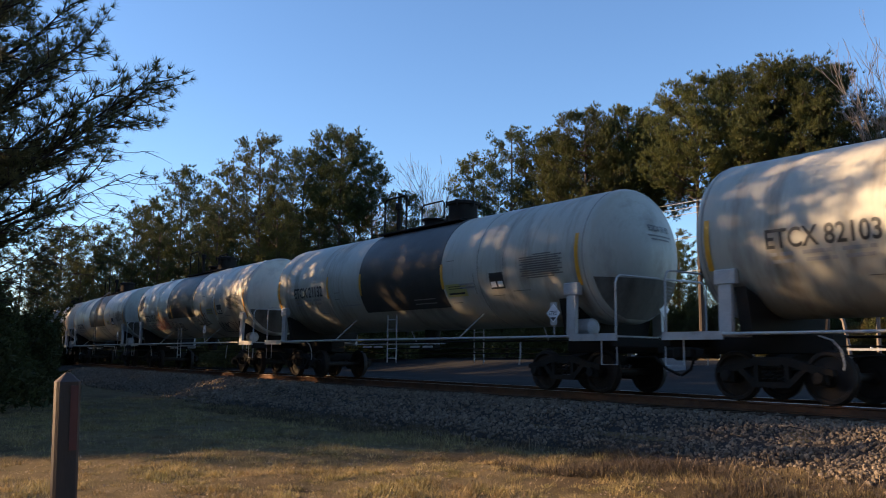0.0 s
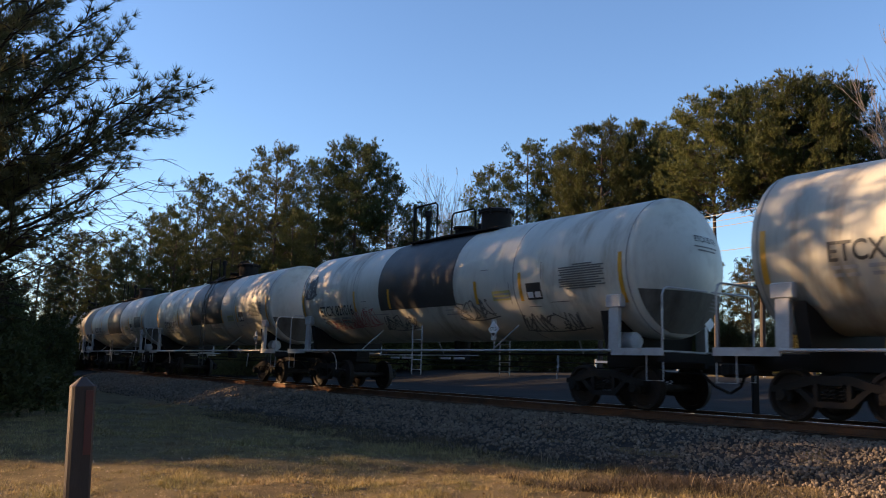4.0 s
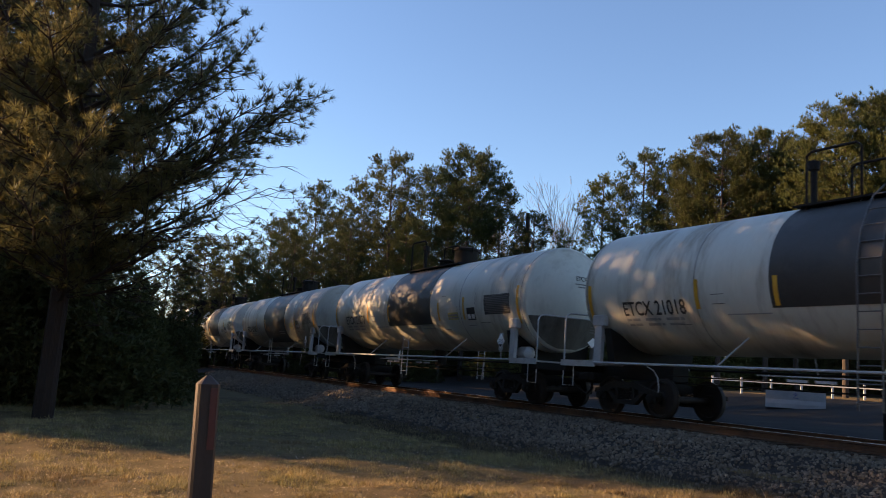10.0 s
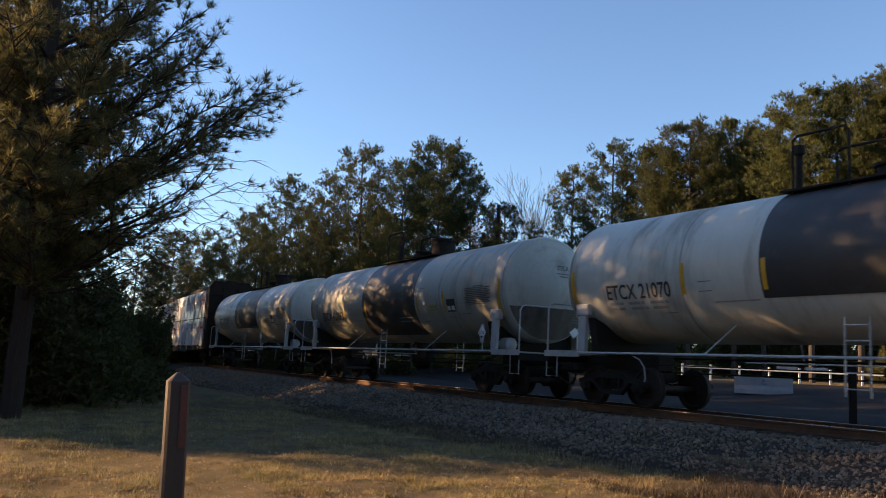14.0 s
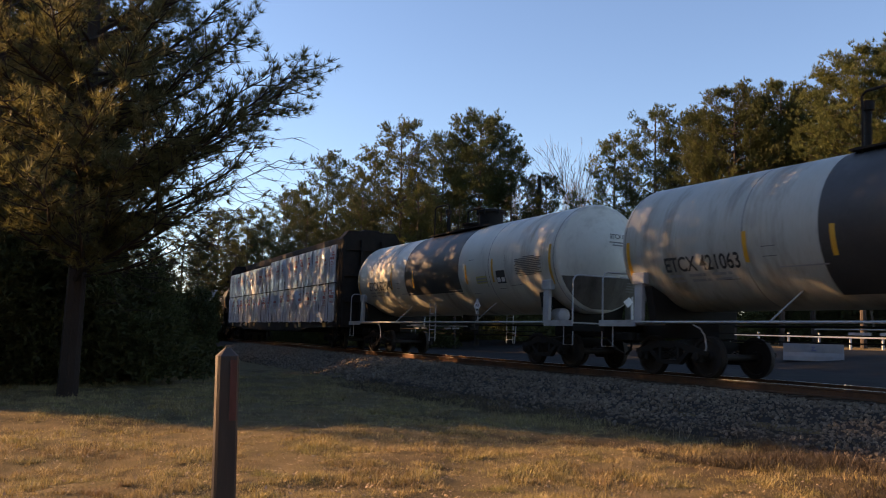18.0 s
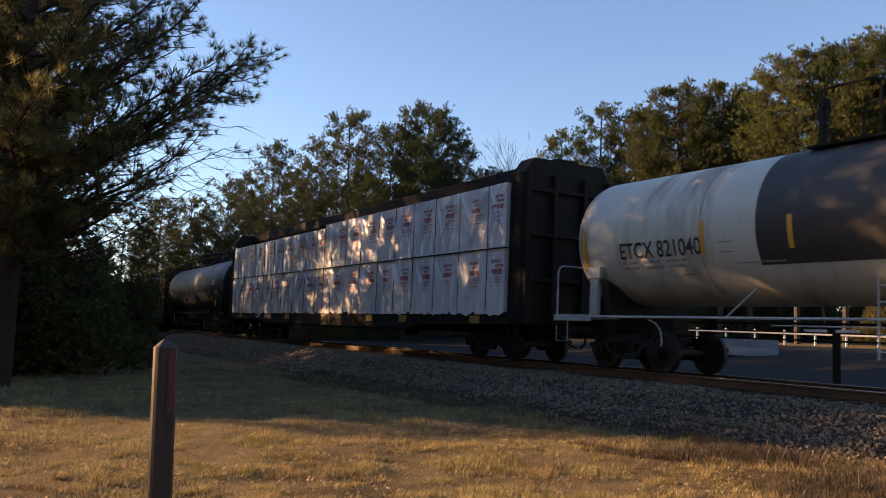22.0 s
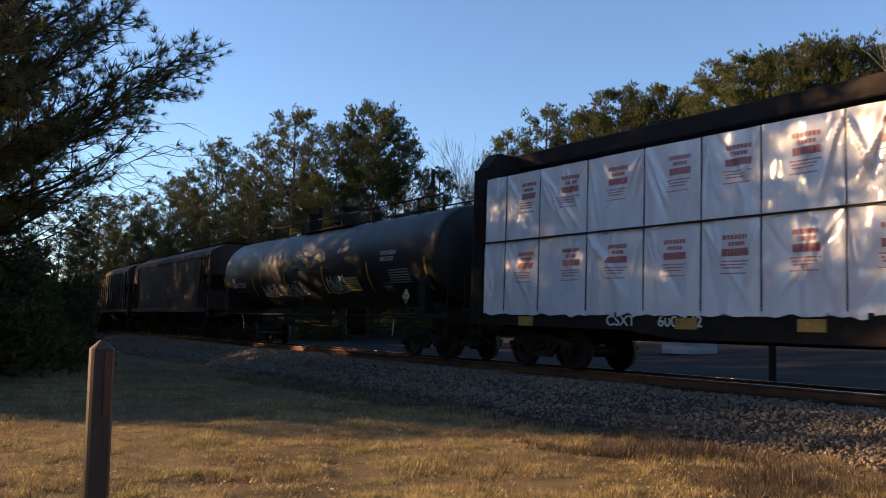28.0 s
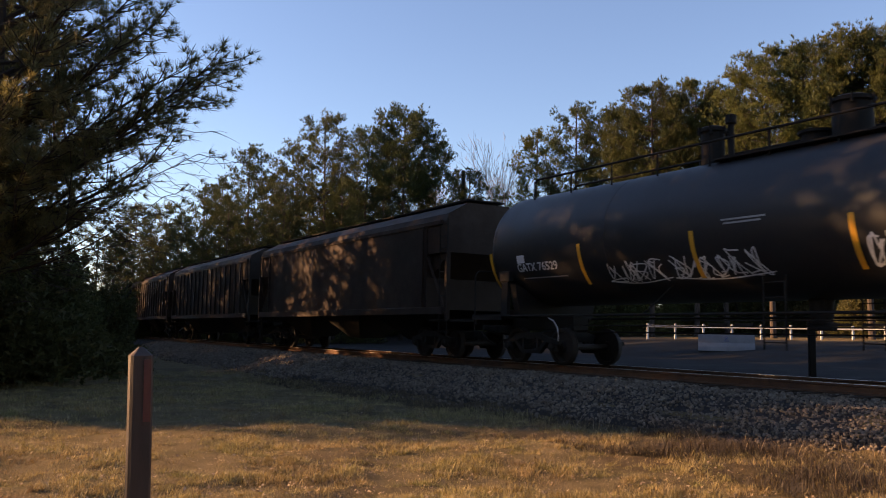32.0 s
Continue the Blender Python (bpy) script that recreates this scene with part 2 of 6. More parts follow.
M_GREYBARK = mat("grey_bark", (0.20, 0.17, 0.15), (0.13, 0.11, 0.10), 0.95, scale=4, fine=25, bump=0.5, dist=0.02, stretch=(1, 1, 0.4))
M_NEEDLE = leafy("pine_needles", (0.06, 0.078, 0.024), (0.034, 0.047, 0.017), 0.55, 0.22)
M_NEEDLE_DRY = leafy("yellowed_pine_needles", (0.095, 0.1, 0.027), (0.05, 0.062, 0.02), 0.55, 0.24)
M_NEEDLE_NEAR = leafy("dark_pine_needles", (0.13, 0.11, 0.045), (0.075, 0.08, 0.032), 0.5, 0.5)
M_BUSH = leafy("evergreen_shrub_leaves", (0.08, 0.1, 0.035), (0.11, 0.105, 0.04), 0.5, 0.4)
M_FENCEWHITE = mat("white_fence_paint", (0.55, 0.55, 0.54), (0.45, 0.45, 0.43), 0.5, scale=3, fine=30, bump=0.1, dist=0.004)
M_CONCRETE = mat("weathered_concrete", (0.24, 0.235, 0.235), (0.17, 0.165, 0.165), 0.9, scale=2, fine=30, bump=0.2, dist=0.006, spec=0.2)
M_WIRE = mat("overhead_cable", (0.35, 0.33, 0.28), (0.28, 0.26, 0.22), 0.5, 0.2, scale=3, fine=20, bump=0)
M_POLEWOOD = mat("utility_pole_wood", (0.09, 0.07, 0.055), (0.06, 0.048, 0.038), 0.9, scale=4, fine=40, bump=0.4, dist=0.01, stretch=(1, 1, 0.2))

# ---- mesh building ----
class Shape:
    """A heap of vertices and faces that becomes one mesh."""

    def __init__(self):
        self.v, self.f = [], []

    def add(self, verts, faces):
        k = len(self.v)
        self.v.extend(tuple(p) for p in verts)
        self.f.extend(tuple(i + k for i in q) for q in faces)
        return self

    def box(self, x0, y0, z0, x1, y1, z1, bev=0.0):
        b = min(bev, (x1 - x0) / 3, (y1 - y0) / 3, (z1 - z0) / 3)
        if b <= 0:
            v = [(x, y, z) for x in (x0, x1) for y in (y0, y1) for z in (z0, z1)]
            return self.add(v, [(0, 1, 3, 2), (4, 6, 7, 5), (0, 4, 5, 1), (2, 3, 7, 6), (0, 2, 6, 4), (1, 5, 7, 3)])
        rings = []
        for z, i in ((z0, b), (z0 + b, 0), (z1 - b, 0), (z1, b)):
            a = b if i == 0 else b + 0.0
            xs0, xs1, ys0, ys1 = x0 + i, x1 - i, y0 + i, y1 - i
            rings.append([(xs0 + b, ys0, z), (xs1 - b, ys0, z), (xs1, ys0 + b, z), (xs1, ys1 - b, z), (xs1 - b, ys1, z), (xs0 + b, ys1, z), (xs0, ys1 - b, z), (xs0, ys0 + b, z)])
        return self.loft(rings)

    def loft(self, rings, cap=True, closed=True):
        n = len(rings[0])
        v = [p for r in rings for p in r]
        f = []
        for j in range(len(rings) - 1):
            for i in range(n if closed else n - 1):
                a, b = j * n + i, j * n + (i + 1) % n
                f.append((a, b, b + n, a + n))
        if cap:
            f.append(tuple(range(n))[::-1])
            f.append(tuple((len(rings) - 1) * n + i for i in range(n)))
        return self.add(v, f)

    def tube(self, pts, r, n=8, cap=True):
        """A round bar along the points; r: one radius or one for each point."""
        pts = [Vector(p) for p in pts]
        rs = r if isinstance(r, (list, tuple)) else [r] * len(pts)
        rings = []
        up = None
        for i, p in enumerate(pts):
            t = (pts[min(i + 1, len(pts) - 1)] - pts[max(i - 1, 0)]).normalized()
            if up is None:
                up = Vector((0, 0, 1)) if abs(t.z) < 0.9 else Vector((1, 0, 0))
            a = t.cross(up)
            if a.length < 1e-4:
                a = t.orthogonal()
            a.normalize()
            b = a.cross(t).normalized()
            up = b
            rings.append([tuple(p + (a * math.cos(k * math.tau / n) + b * math.sin(k * math.tau / n)) * rs[i]) for k in range(n)])
        return self.loft(rings, cap)

    def lathe(self, prof, axis="x", n=32, c=(0, 0, 0)):
        """Turns (along, radius) pairs round an axis through c."""
        rings = []
        for a, r in prof:
            ring = []
            for k in range(n):
                u, w = math.cos(k * math.tau / n) * r, math.sin(k * math.tau / n) * r
                p = {"x": (a, u, w), "y": (w, a, u), "z": (u, w, a)}[axis]
                ring.append((p[0] + c[0], p[1] + c[1], p[2] + c[2]))
            rings.append(ring)
        return self.loft(rings)

    def prism(self, outline, axis, lo, hi):
        """An outline in the two other axes, drawn out from lo to hi along the axis."""
        put = {"x": lambda a, p: (a, p[0], p[1]), "y": lambda a, p: (p[0], a, p[1]), "z": lambda a, p: (p[0], p[1], a)}[axis]
        return self.loft([[put(lo, p) for p in outline], [put(hi, p) for p in outline]])

    def move(self, m):
        self.v = [tuple(m @ Vector(p)) for p in self.v]
        return self

    def mesh(self, name, material, smooth=False):
        me = bpy.data.meshes.new(name)
        me.from_pydata(self.v, [], self.f)
        me.materials.append(material)
        if smooth:
            me.polygons.foreach_set("use_smooth", [True] * len(me.polygons))
            me.set_sharp_from_angle(angle=radians(35))
        me.update()
        return me


def fix(me):
    bm = bmesh.new()
    bm.from_mesh(me)
    bmesh.ops.recalc_face_normals(bm, faces=bm.faces)
    bm.to_mesh(me)
    bm.free()
    return me


def part(name, shape, material, parent=None, label="", smooth=False, at=None):
    """One mesh object under a thing or a part."""
    me = shape if isinstance(shape, bpy.types.Mesh) else fix(shape.mesh(name, material, smooth))
    ob = new(name, me)
    if parent is not None:
        ob.parent = parent
    if at is not None:
        ob.matrix_basis = at
    return tagged(ob, label)


def thing(name, label, category, group="", at=None):
    ob = new(name)
    ob.empty_display_size = 0.3
    if at is not None:
        ob.matrix_basis = at
    return tagged(ob, label, category, group)


def flat_text(words, size, material, squeeze=1.0):
    """Letters in the x-z plane facing -y, left end at the origin; a mesh."""
    cu = bpy.data.curves.new("lettering", "FONT")
    cu.body, cu.size, cu.align_x, cu.align_y = words, size, "LEFT", "CENTER"
    cu.offset = 0.016 * size
    ob = new("lettering", cu)
    bpy.context.view_layer.update()
    me = bpy.data.meshes.new_from_object(ob)
    bpy.data.objects.remove(ob)
    bpy.data.curves.remove(cu)
    me.transform(Matrix.Diagonal((squeeze, 1, 1, 1)))
    me.transform(Matrix.Rotation(radians(90), 4, "X"))
    me.materials.clear()
    me.materials.append(material)
    return me


# ---- the line of the track: s metres along it from the foot of the camera's normal, lat metres across it, away from the camera ----
TRACK_D, TRACK_TH, TRACK_K = 14.805, 0.65643, 0.00138
DIR = Vector((-math.sin(TRACK_TH), math.cos(TRACK_TH), 0))
NOR = Vector((math.cos(TRACK_TH), math.sin(TRACK_TH), 0))


def bend(s):
    c = min(max(s, -60.0), 260.0)
    return 0.5 * TRACK_K * c * c + TRACK_K * c * (s - c)


def on_track(s, lat=0.0, z=0.0):
    return NOR * (TRACK_D + bend(s) + lat) + DIR * s + Vector((0, 0, z))


def heading(s):
    """Degrees to which the +x axis of a car turns when it runs towards smaller s."""
    c = min(max(s, -60.0), 260.0)
    t = -(DIR + NOR * (TRACK_K * c))
    return math.degrees(math.atan2(t.y, t.x))


PROFILE = ((-1e5, -0.86), (-40, -0.86), (-5.2, -0.84), (-4.2, -0.78), (-2.2, -0.30), (-1.5, -0.24), (1.5, -0.24), (2.2, -0.34), (3.8, -0.72), (6, -0.62), (9, -0.35), (17, -0.3), (23, 0.45), (36, 0.8), (60, 1.2), (1e5, 1.2))


def ground_z(lat):
    """The height of the ground across the track; 0 is the rail tops."""
    return float(np.interp(lat, [p[0] for p in PROFILE], [p[1] for p in PROFILE]))


# ---- ground and track ----
def sheet(name, ss, lats, zf, material, label, kind="structure", category="ground"):
    sh = Shape()
    n = len(lats)
    v = [tuple(on_track(s, la, float(zf(s, la)))) for s in ss for la in lats]
    f = [(i * n + j, i * n + j + 1, (i + 1) * n + j + 1, (i + 1) * n + j) for i in range(len(ss) - 1) for j in range(n - 1)]
    sh.add(v, f)
    return tagged(part(name, sh, material, None, label, True), kind=kind, category=category)


def vnoise(x, y, k):
    """Smooth value noise between -1 and 1 over arrays."""
    x, y = np.asarray(x, dtype=float), np.asarray(y, dtype=float)
    i, j = np.floor(x), np.floor(y)
    u, w = x - i, y - j
    u, w = u * u * (3 - 2 * u), w * w * (3 - 2 * w)

    def at(p, q):
        h = np.sin(p * 127.1 + q * 311.7 + k * 74.7) * 43758.5453
        return (h - np.floor(h)) * 2 - 1
    return (at(i, j) * (1 - u) + at(i + 1, j) * u) * (1 - w) + (at(i, j + 1) * (1 - u) + at(i + 1, j + 1) * u) * w


def soft_ground(s, la):
    """The lawn's height: the cross profile, with swells, hummocks and small bumps on the camera's side."""
    z = np.interp(la, [p[0] for p in PROFILE], [p[1] for p in PROFILE])
    w = np.clip((-3.5 - np.asarray(la)) / 2, 0, 1)
    return z + w * (0.05 * vnoise(s * 0.35, la * 0.35, 1) + 0.03 * vnoise(s * 1.1, la * 1.1, 2) + 0.026 * vnoise(s * 2.9, la * 2.9, 3))


SS = [-1600, -800, -400, -200, -100, -60, -40] + [-30 + 0.75 * i for i in range(40)] + [0.25 * i for i in range(121)] + [31 + 0.75 * i for i in range(40)] + [62, 66, 72, 80, 90, 105, 125, 150, 180, 220, 260, 320, 420, 600, 900, 1600]
LL = [-1600, -700, -300, -120, -60, -40] + [-30 + 0.6 * i for i in range(26)] + [-14.6 + 0.2 * i for i in range(51)] + [-4.2, -3.6, -3.0, -2.2, -1.5, 0, 1.5, 2.2, 3.0, 3.8, 5, 6, 7.5, 9, 12, 15, 17, 19, 21, 23, 29, 36, 48, 60, 80, 160, 400, 1600]
ground = sheet("ground", SS, sorted(LL), soft_ground, M_GROUND, "dry winter grass ground beside a railway line")

bed_s = [-40 + 1.0 * i for i in range(140)] + [105, 115, 130, 150, 180, 220, 260]
bed_l = [-4.4, -3.9, -3.3, -2.7, -2.2, -1.8, -1.4, -0.7, 0, 0.7, 1.4, 1.8, 2.2, 2.8, 3.4]


def bed_z(s, la):
    e = 0.012 if -4.3 < la < 3.3 else -0.05
    return ground_z(la) + e + 0.03 * noise.noise((s * 0.9, la * 1.3, 7)) * (1 if -4.3 < la < 3.3 else 0)


ballast_bed = sheet("ballast_bed", bed_s, bed_l, bed_z, M_BED, "sloping grey crushed stone bed under the rails", category="ballast")

road = sheet("road", [-60 + 5 * i for i in range(60)], [8.0, 9, 11, 13, 15, 17, 19, 21, 23, 26, 30], lambda s, la: ground_z(la) + 0.02, M_ROAD, "grey worn asphalt road behind the railway line", category="road")

# crushed stones, uncountable
def stones(count):
    rng = np.random.default_rng(5)
    t = (1 + 5 ** 0.5) / 2
    ico = np.array([(-1, t, 0), (1, t, 0), (-1, -t, 0), (1, -t, 0), (0, -1, t), (0, 1, t), (0, -1, -t), (0, 1, -t), (t, 0, -1), (t, 0, 1), (-t, 0, -1), (-t, 0, 1)]) / 1.9
    tri = np.array([(0, 11, 5), (0, 5, 1), (0, 1, 7), (0, 7, 10), (0, 10, 11), (1, 5, 9), (5, 11, 4), (11, 10, 2), (10, 7, 6), (7, 1, 8), (3, 9, 4), (3, 4, 2), (3, 2, 6), (3, 6, 8), (3, 8, 9), (4, 9, 5), (2, 4, 11), (6, 2, 10), (8, 6, 7), (9, 8, 1)])
    vs, fs = [], []
    for i in range(count):
        s = 2 + 55 * rng.random() ** 1.7
        la = -4.7 + 3.7 * rng.random() ** 0.8
        if la < -4.0 and rng.random() < 0.55:
            la += 0.8
        r = (0.020 + 0.024 * rng.random() ** 1.5) * (0.8 if s < 12 else 1.0 if s < 25 else 1.5)
        q = ico * (0.7 + 0.6 * rng.random((12, 1))) * r * (0.8 + 0.5 * rng.random(3))
        a = rng.random() * math.tau
        c, sn = math.cos(a), math.sin(a)
        q = q @ np.array([[c, -sn, 0], [sn, c, 0], [0, 0, 1]])
        p = on_track(s, la, bed_z(s, la) if la > -4.35 else ground_z(la))
        vs.append(q + np.array(p) + np.array((0, 0, r * 0.3)))
        fs.append(tri + 12 * i)
    sh = Shape()
    sh.v = [tuple(p) for p in np.concatenate(vs)]
    sh.f = [tuple(int(k) for k in q) for q in np.concatenate(fs)]
    me = sh.mesh("ballast_stones", M_STONE)
    return tagged(new("ballast_stones", me), "loose grey crushed stone on the track's slope", "ballast", kind="stuff")


stones(27000)

# rails and ties
railway_track = tagged(thing("railway_track", "rusty rails on dark wooden ties in grey ballast", "railway track"), kind="structure")
for lat in (-0.7525, 0.7525):
    sec = [(-0.07, -0.172), (0.07, -0.172), (0.07, -0.160), (0.012, -0.140), (0.010, -0.045), (0.036, -0.034), (0.036, -0.004), (0.028, 0.0), (-0.028, 0.0), (-0.036, -0.004), (-0.036, -0.034), (-0.010, -0.045), (-0.012, -0.140), (-0.07, -0.160)]
    sh = Shape()
    sh.loft([[tuple(on_track(s, lat + y, z - 0.006)) for y, z in sec] for s in [-60 + 3.0 * i for i in range(110)]])
    part("rail", sh, M_RAIL, railway_track)
    sh = Shape()
    sh.loft([[tuple(on_track(s, lat + y, z)) for y, z in ((-0.028, -0.009), (0.028, -0.009), (0.026, 0.0), (-0.026, 0.0))] for s in [-60 + 3.0 * i for i in range(110)]])
    part("rail_head", sh, M_RAILTOP, railway_track, "bright worn running surface")

sh = Shape().box(-0.115, -1.32, -0.40, 0.115, 1.32, -0.185, 0.008)
tie_mesh = fix(sh.mesh("tie", M_TIE))
for k in range(130):
    s = -8 + 0.533 * k
    p = on_track(s)
    part("tie", tie_mesh, None, railway_track, at=pose(p.x, p.y, random.uniform(-0.012, 0.004), 0, random.uniform(-0.6, 0.6), heading(s) + random.uniform(-0.8, 0.8)))

# weeds and grass
def turf(name, v, faces, material, label):
    me = bpy.data.meshes.new(name)
    n, k = faces.shape
    me.vertices.add(len(v))
    me.vertices.foreach_set("co", np.asarray(v, dtype=np.float32).ravel())
    me.loops.add(n * k)
    me.loops.foreach_set("vertex_index", faces.ravel().astype(np.int32))
    me.polygons.add(n)
    me.polygons.foreach_set("loop_start", np.arange(0, n * k, k, dtype=np.int32))
    me.update(calc_edges=True)
    me.materials.append(material)
    return tagged(new(name, me), label, "grass", kind="stuff")


def spots(s, la, z):
    """Points on the ground for arrays of places along and across the track."""
    c = np.clip(s, -60.0, 260.0)
    b = TRACK_D + 0.5 * TRACK_K * c * c + TRACK_K * c * (s - c) + la
    return np.stack((NOR.x * b + DIR.x * s, NOR.y * b + DIR.y * s, z), 1)


def blades(name, where, hmin, hmax, wid, material, label, lean=0.5, seed=1, bent=False):
    """Grass as single thin triangles, or as stalks bent in the middle; where gives places and sizes."""
    rng = np.random.default_rng(seed)
    s, la, q = where(rng)
    n = len(s)
    p = spots(s, la, soft_ground(s, la) - 0.01)
    h = (hmin + (hmax - hmin) * rng.random(n) ** 2) * q
    a = rng.random(n) * math.tau
    d = np.stack((np.cos(a), np.sin(a), np.zeros(n)), 1)
    w = np.stack((-d[:, 1], d[:, 0], np.zeros(n)), 1) * (wid * (0.6 + 0.8 * rng.random(n)) * np.clip(q, 0.6, 1.6))[:, None]
    end = p + d * (lean * rng.random(n) * h)[:, None]
    end[:, 2] += h
    if bent:
        mid = p + (end - p) * 0.55
        mid[:, 2] += 0.12 * h
        v = np.stack((p - w, p + w, mid - w * 0.7, mid + w * 0.7, end), 1).reshape(-1, 3)
        i = np.arange(n)[:, None] * 5
        f = np.concatenate((i + (0, 1, 3), i + (0, 3, 2), i + (2, 3, 4)))
    else:
        v = np.stack((p - w, p + w, end), 1).reshape(-1, 3)
        f = np.arange(n * 3).reshape(-1, 3)
    return turf(name, v, f, material, label)


def lawn_spots(rng, n):
    """A fan of lawn before the eye, out to the ballast's foot."""
    r = 6.6 + 25 * rng.random(n) ** 1.9
    az = np.radians(-42 + 78 * rng.random(n))
    x, y = r * np.sin(az), r * np.cos(az)
    s = x * DIR.x + y * DIR.y
    la = x * NOR.x + y * NOR.y - TRACK_D - 0.5 * TRACK_K * s * s
    keep = la < -4.3 - 0.5 * rng.random(n)
    return s[keep], la[keep], r[keep]


def lawn(rng):
    s, la, r = lawn_spots(rng, 900000)
    tuft = 0.8 * vnoise(s * 1.3, la * 1.3, 5) + 0.8 * vnoise(s * 3.7, la * 3.7, 6) + 0.7 * vnoise(s * 9, la * 9, 7)
    keep = rng.random(len(s)) < np.clip(0.62 + 0.5 * tuft, 0.12, 1.0)
    s, la, r, tuft = s[keep], la[keep], r[keep], tuft[keep]
    return s, la, (0.75 + r / 26) * np.clip(0.95 + 0.75 * tuft, 0.4, 2.3)


blades("grass", lawn, 0.016, 0.060, 0.0034, M_BLADE, "short tufted dry yellow-brown winter grass", 1.5, 11)


def verge(rng):
    s = 1 + 24 * rng.random(30000)
    return s, -5.3 + 1.5 * rng.random(30000) + 0.5 * vnoise(s * 0.4, 0, 0), np.ones(30000)


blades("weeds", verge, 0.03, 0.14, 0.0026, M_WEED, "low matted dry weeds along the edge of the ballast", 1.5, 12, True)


def thicket(rng):
    n = 42000
    k = rng.random(n)
    s = 1.0 + 8.5 * rng.random(n)
    return s, -6.6 + 2.4 * k + 0.5 * vnoise(s * 0.8, 3, 0), np.clip(0.75 + 1.1 * vnoise(s * 0.9, k * 3, 2), 0.25, 1.45)


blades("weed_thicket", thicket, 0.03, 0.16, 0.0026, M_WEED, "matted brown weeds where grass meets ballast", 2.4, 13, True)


def sparse(rng):
    n = 420
    s = 1.0 + 13 * rng.random(n)
    return s, -6.2 + 2.2 * rng.random(n), np.where(vnoise(s * 1.3, 8, 2) > 0.0, 1.1, 0.45)


blades("dry_stalks", sparse, 0.07, 0.30, 0.0028, M_STALK, "a few pale dry stalks among the weeds", 2.0, 14, True)


def litter(count):
    """Fallen leaves, scattered flat on the grass."""
    rng = np.random.default_rng(19)
    s, la, r = lawn_spots(rng, count)
    n = len(s)
    p = spots(s, la, soft_ground(s, la) + 0.028)
    a, k = rng.random(n) * math.tau, 0.010 + 0.018 * rng.random(n) ** 2
    u = np.stack((np.cos(a), np.sin(a), rng.uniform(-0.5, 0.5, n)), 1) * k[:, None]
    w = np.stack((-np.sin(a), np.cos(a), rng.uniform(-0.5, 0.5, n)), 1) * k[:, None] * 0.6
    v = np.stack((p - u, p + w, p + u + (0, 0, 0.012), p - w), 1).reshape(-1, 3)
    tagged(turf("leaf_litter", v, np.arange(n * 4).reshape(-1, 4), M_LEAFLITTER, "scattered pale fallen leaves on the grass"), category="leaves")


litter(9000)

# ---- rolling stock ----
WHEEL_R = 0.457
PITCH = 18.035  # metres from coupling to coupling of the tank cars


def lettered(words, x, z, size, material, radius, zc, squeeze=1.0, lift=0.008):
    """Letters laid on the near side of a tank of that radius and axis height; x is their left end."""
    me = flat_text(words, size, material, squeeze)
    me.transform(Matrix.Translation((x, 0, z)))
    return wrap(me, radius, zc, lift)


def wrap(me, radius, zc, lift=0.008):
    bm = bmesh.new()
    bm.from_mesh(me)
    lo, hi = min(v.co.z for v in bm.verts), max(v.co.z for v in bm.verts)
    z = lo + 0.12
    while z < hi:
        bmesh.ops.bisect_plane(bm, geom=bm.verts[:] + bm.edges[:] + bm.faces[:], plane_co=(0, 0, z), plane_no=(0, 0, 1))
        z += 0.12
    for v in bm.verts:
        a = (v.co.z - zc) / radius
        a = max(min(a, 1.45), -1.45)
        v.co.y, v.co.z = -(radius + lift) * math.cos(a), zc + (radius + lift) * math.sin(a)
    bm.to_mesh(me)
    bm.free()
    return me


def decal(x0, z0, x1, z1, material, radius, zc, lift=0.006, name="panel"):
    """A painted panel on the near side; z counts along the curve from the axis height."""
    sh = Shape()
    n = max(2, int((z1 - z0) / 0.1) + 1)
    ring = []
    for i in range(n + 1):
        a = (z0 + (z1 - z0) * i / n - zc) / radius
        ring.append((-(radius + lift) * math.cos(a), zc + (radius + lift) * math.sin(a)))
    v = [(x, y, z) for y, z in ring for x in (x0, x1)]
    sh.add(v, [(2 * i, 2 * i + 1, 2 * i + 3, 2 * i + 2) for i in range(n)])
    return sh


def bars(rows, material, radius, zc, name="small_print"):
    sh = Shape()
    for x0, x1, z0, h in rows:
        d = decal(x0, z0, x1, z0 + h, material, radius, zc, 0.015)
        sh.add(d.v, d.f)
    return sh


def head_text(words, y, z, size, half, R, ZC):
    """Letters laid on the front head of a tank, reading from -y to +y."""
    me = flat_text(words, size, M_BLACKLET, 0.85)
    me.transform(Matrix.Rotation(radians(90), 4, "Z") @ Matrix.Identity(4))
    for v in me.vertices:
        yy, zz = v.co.y + y, v.co.z + z
        rho = min(math.hypot(yy, zz - ZC) / R, 0.98)
        v.co = (half + head_x(rho) + 0.014, yy, zz)
    return me


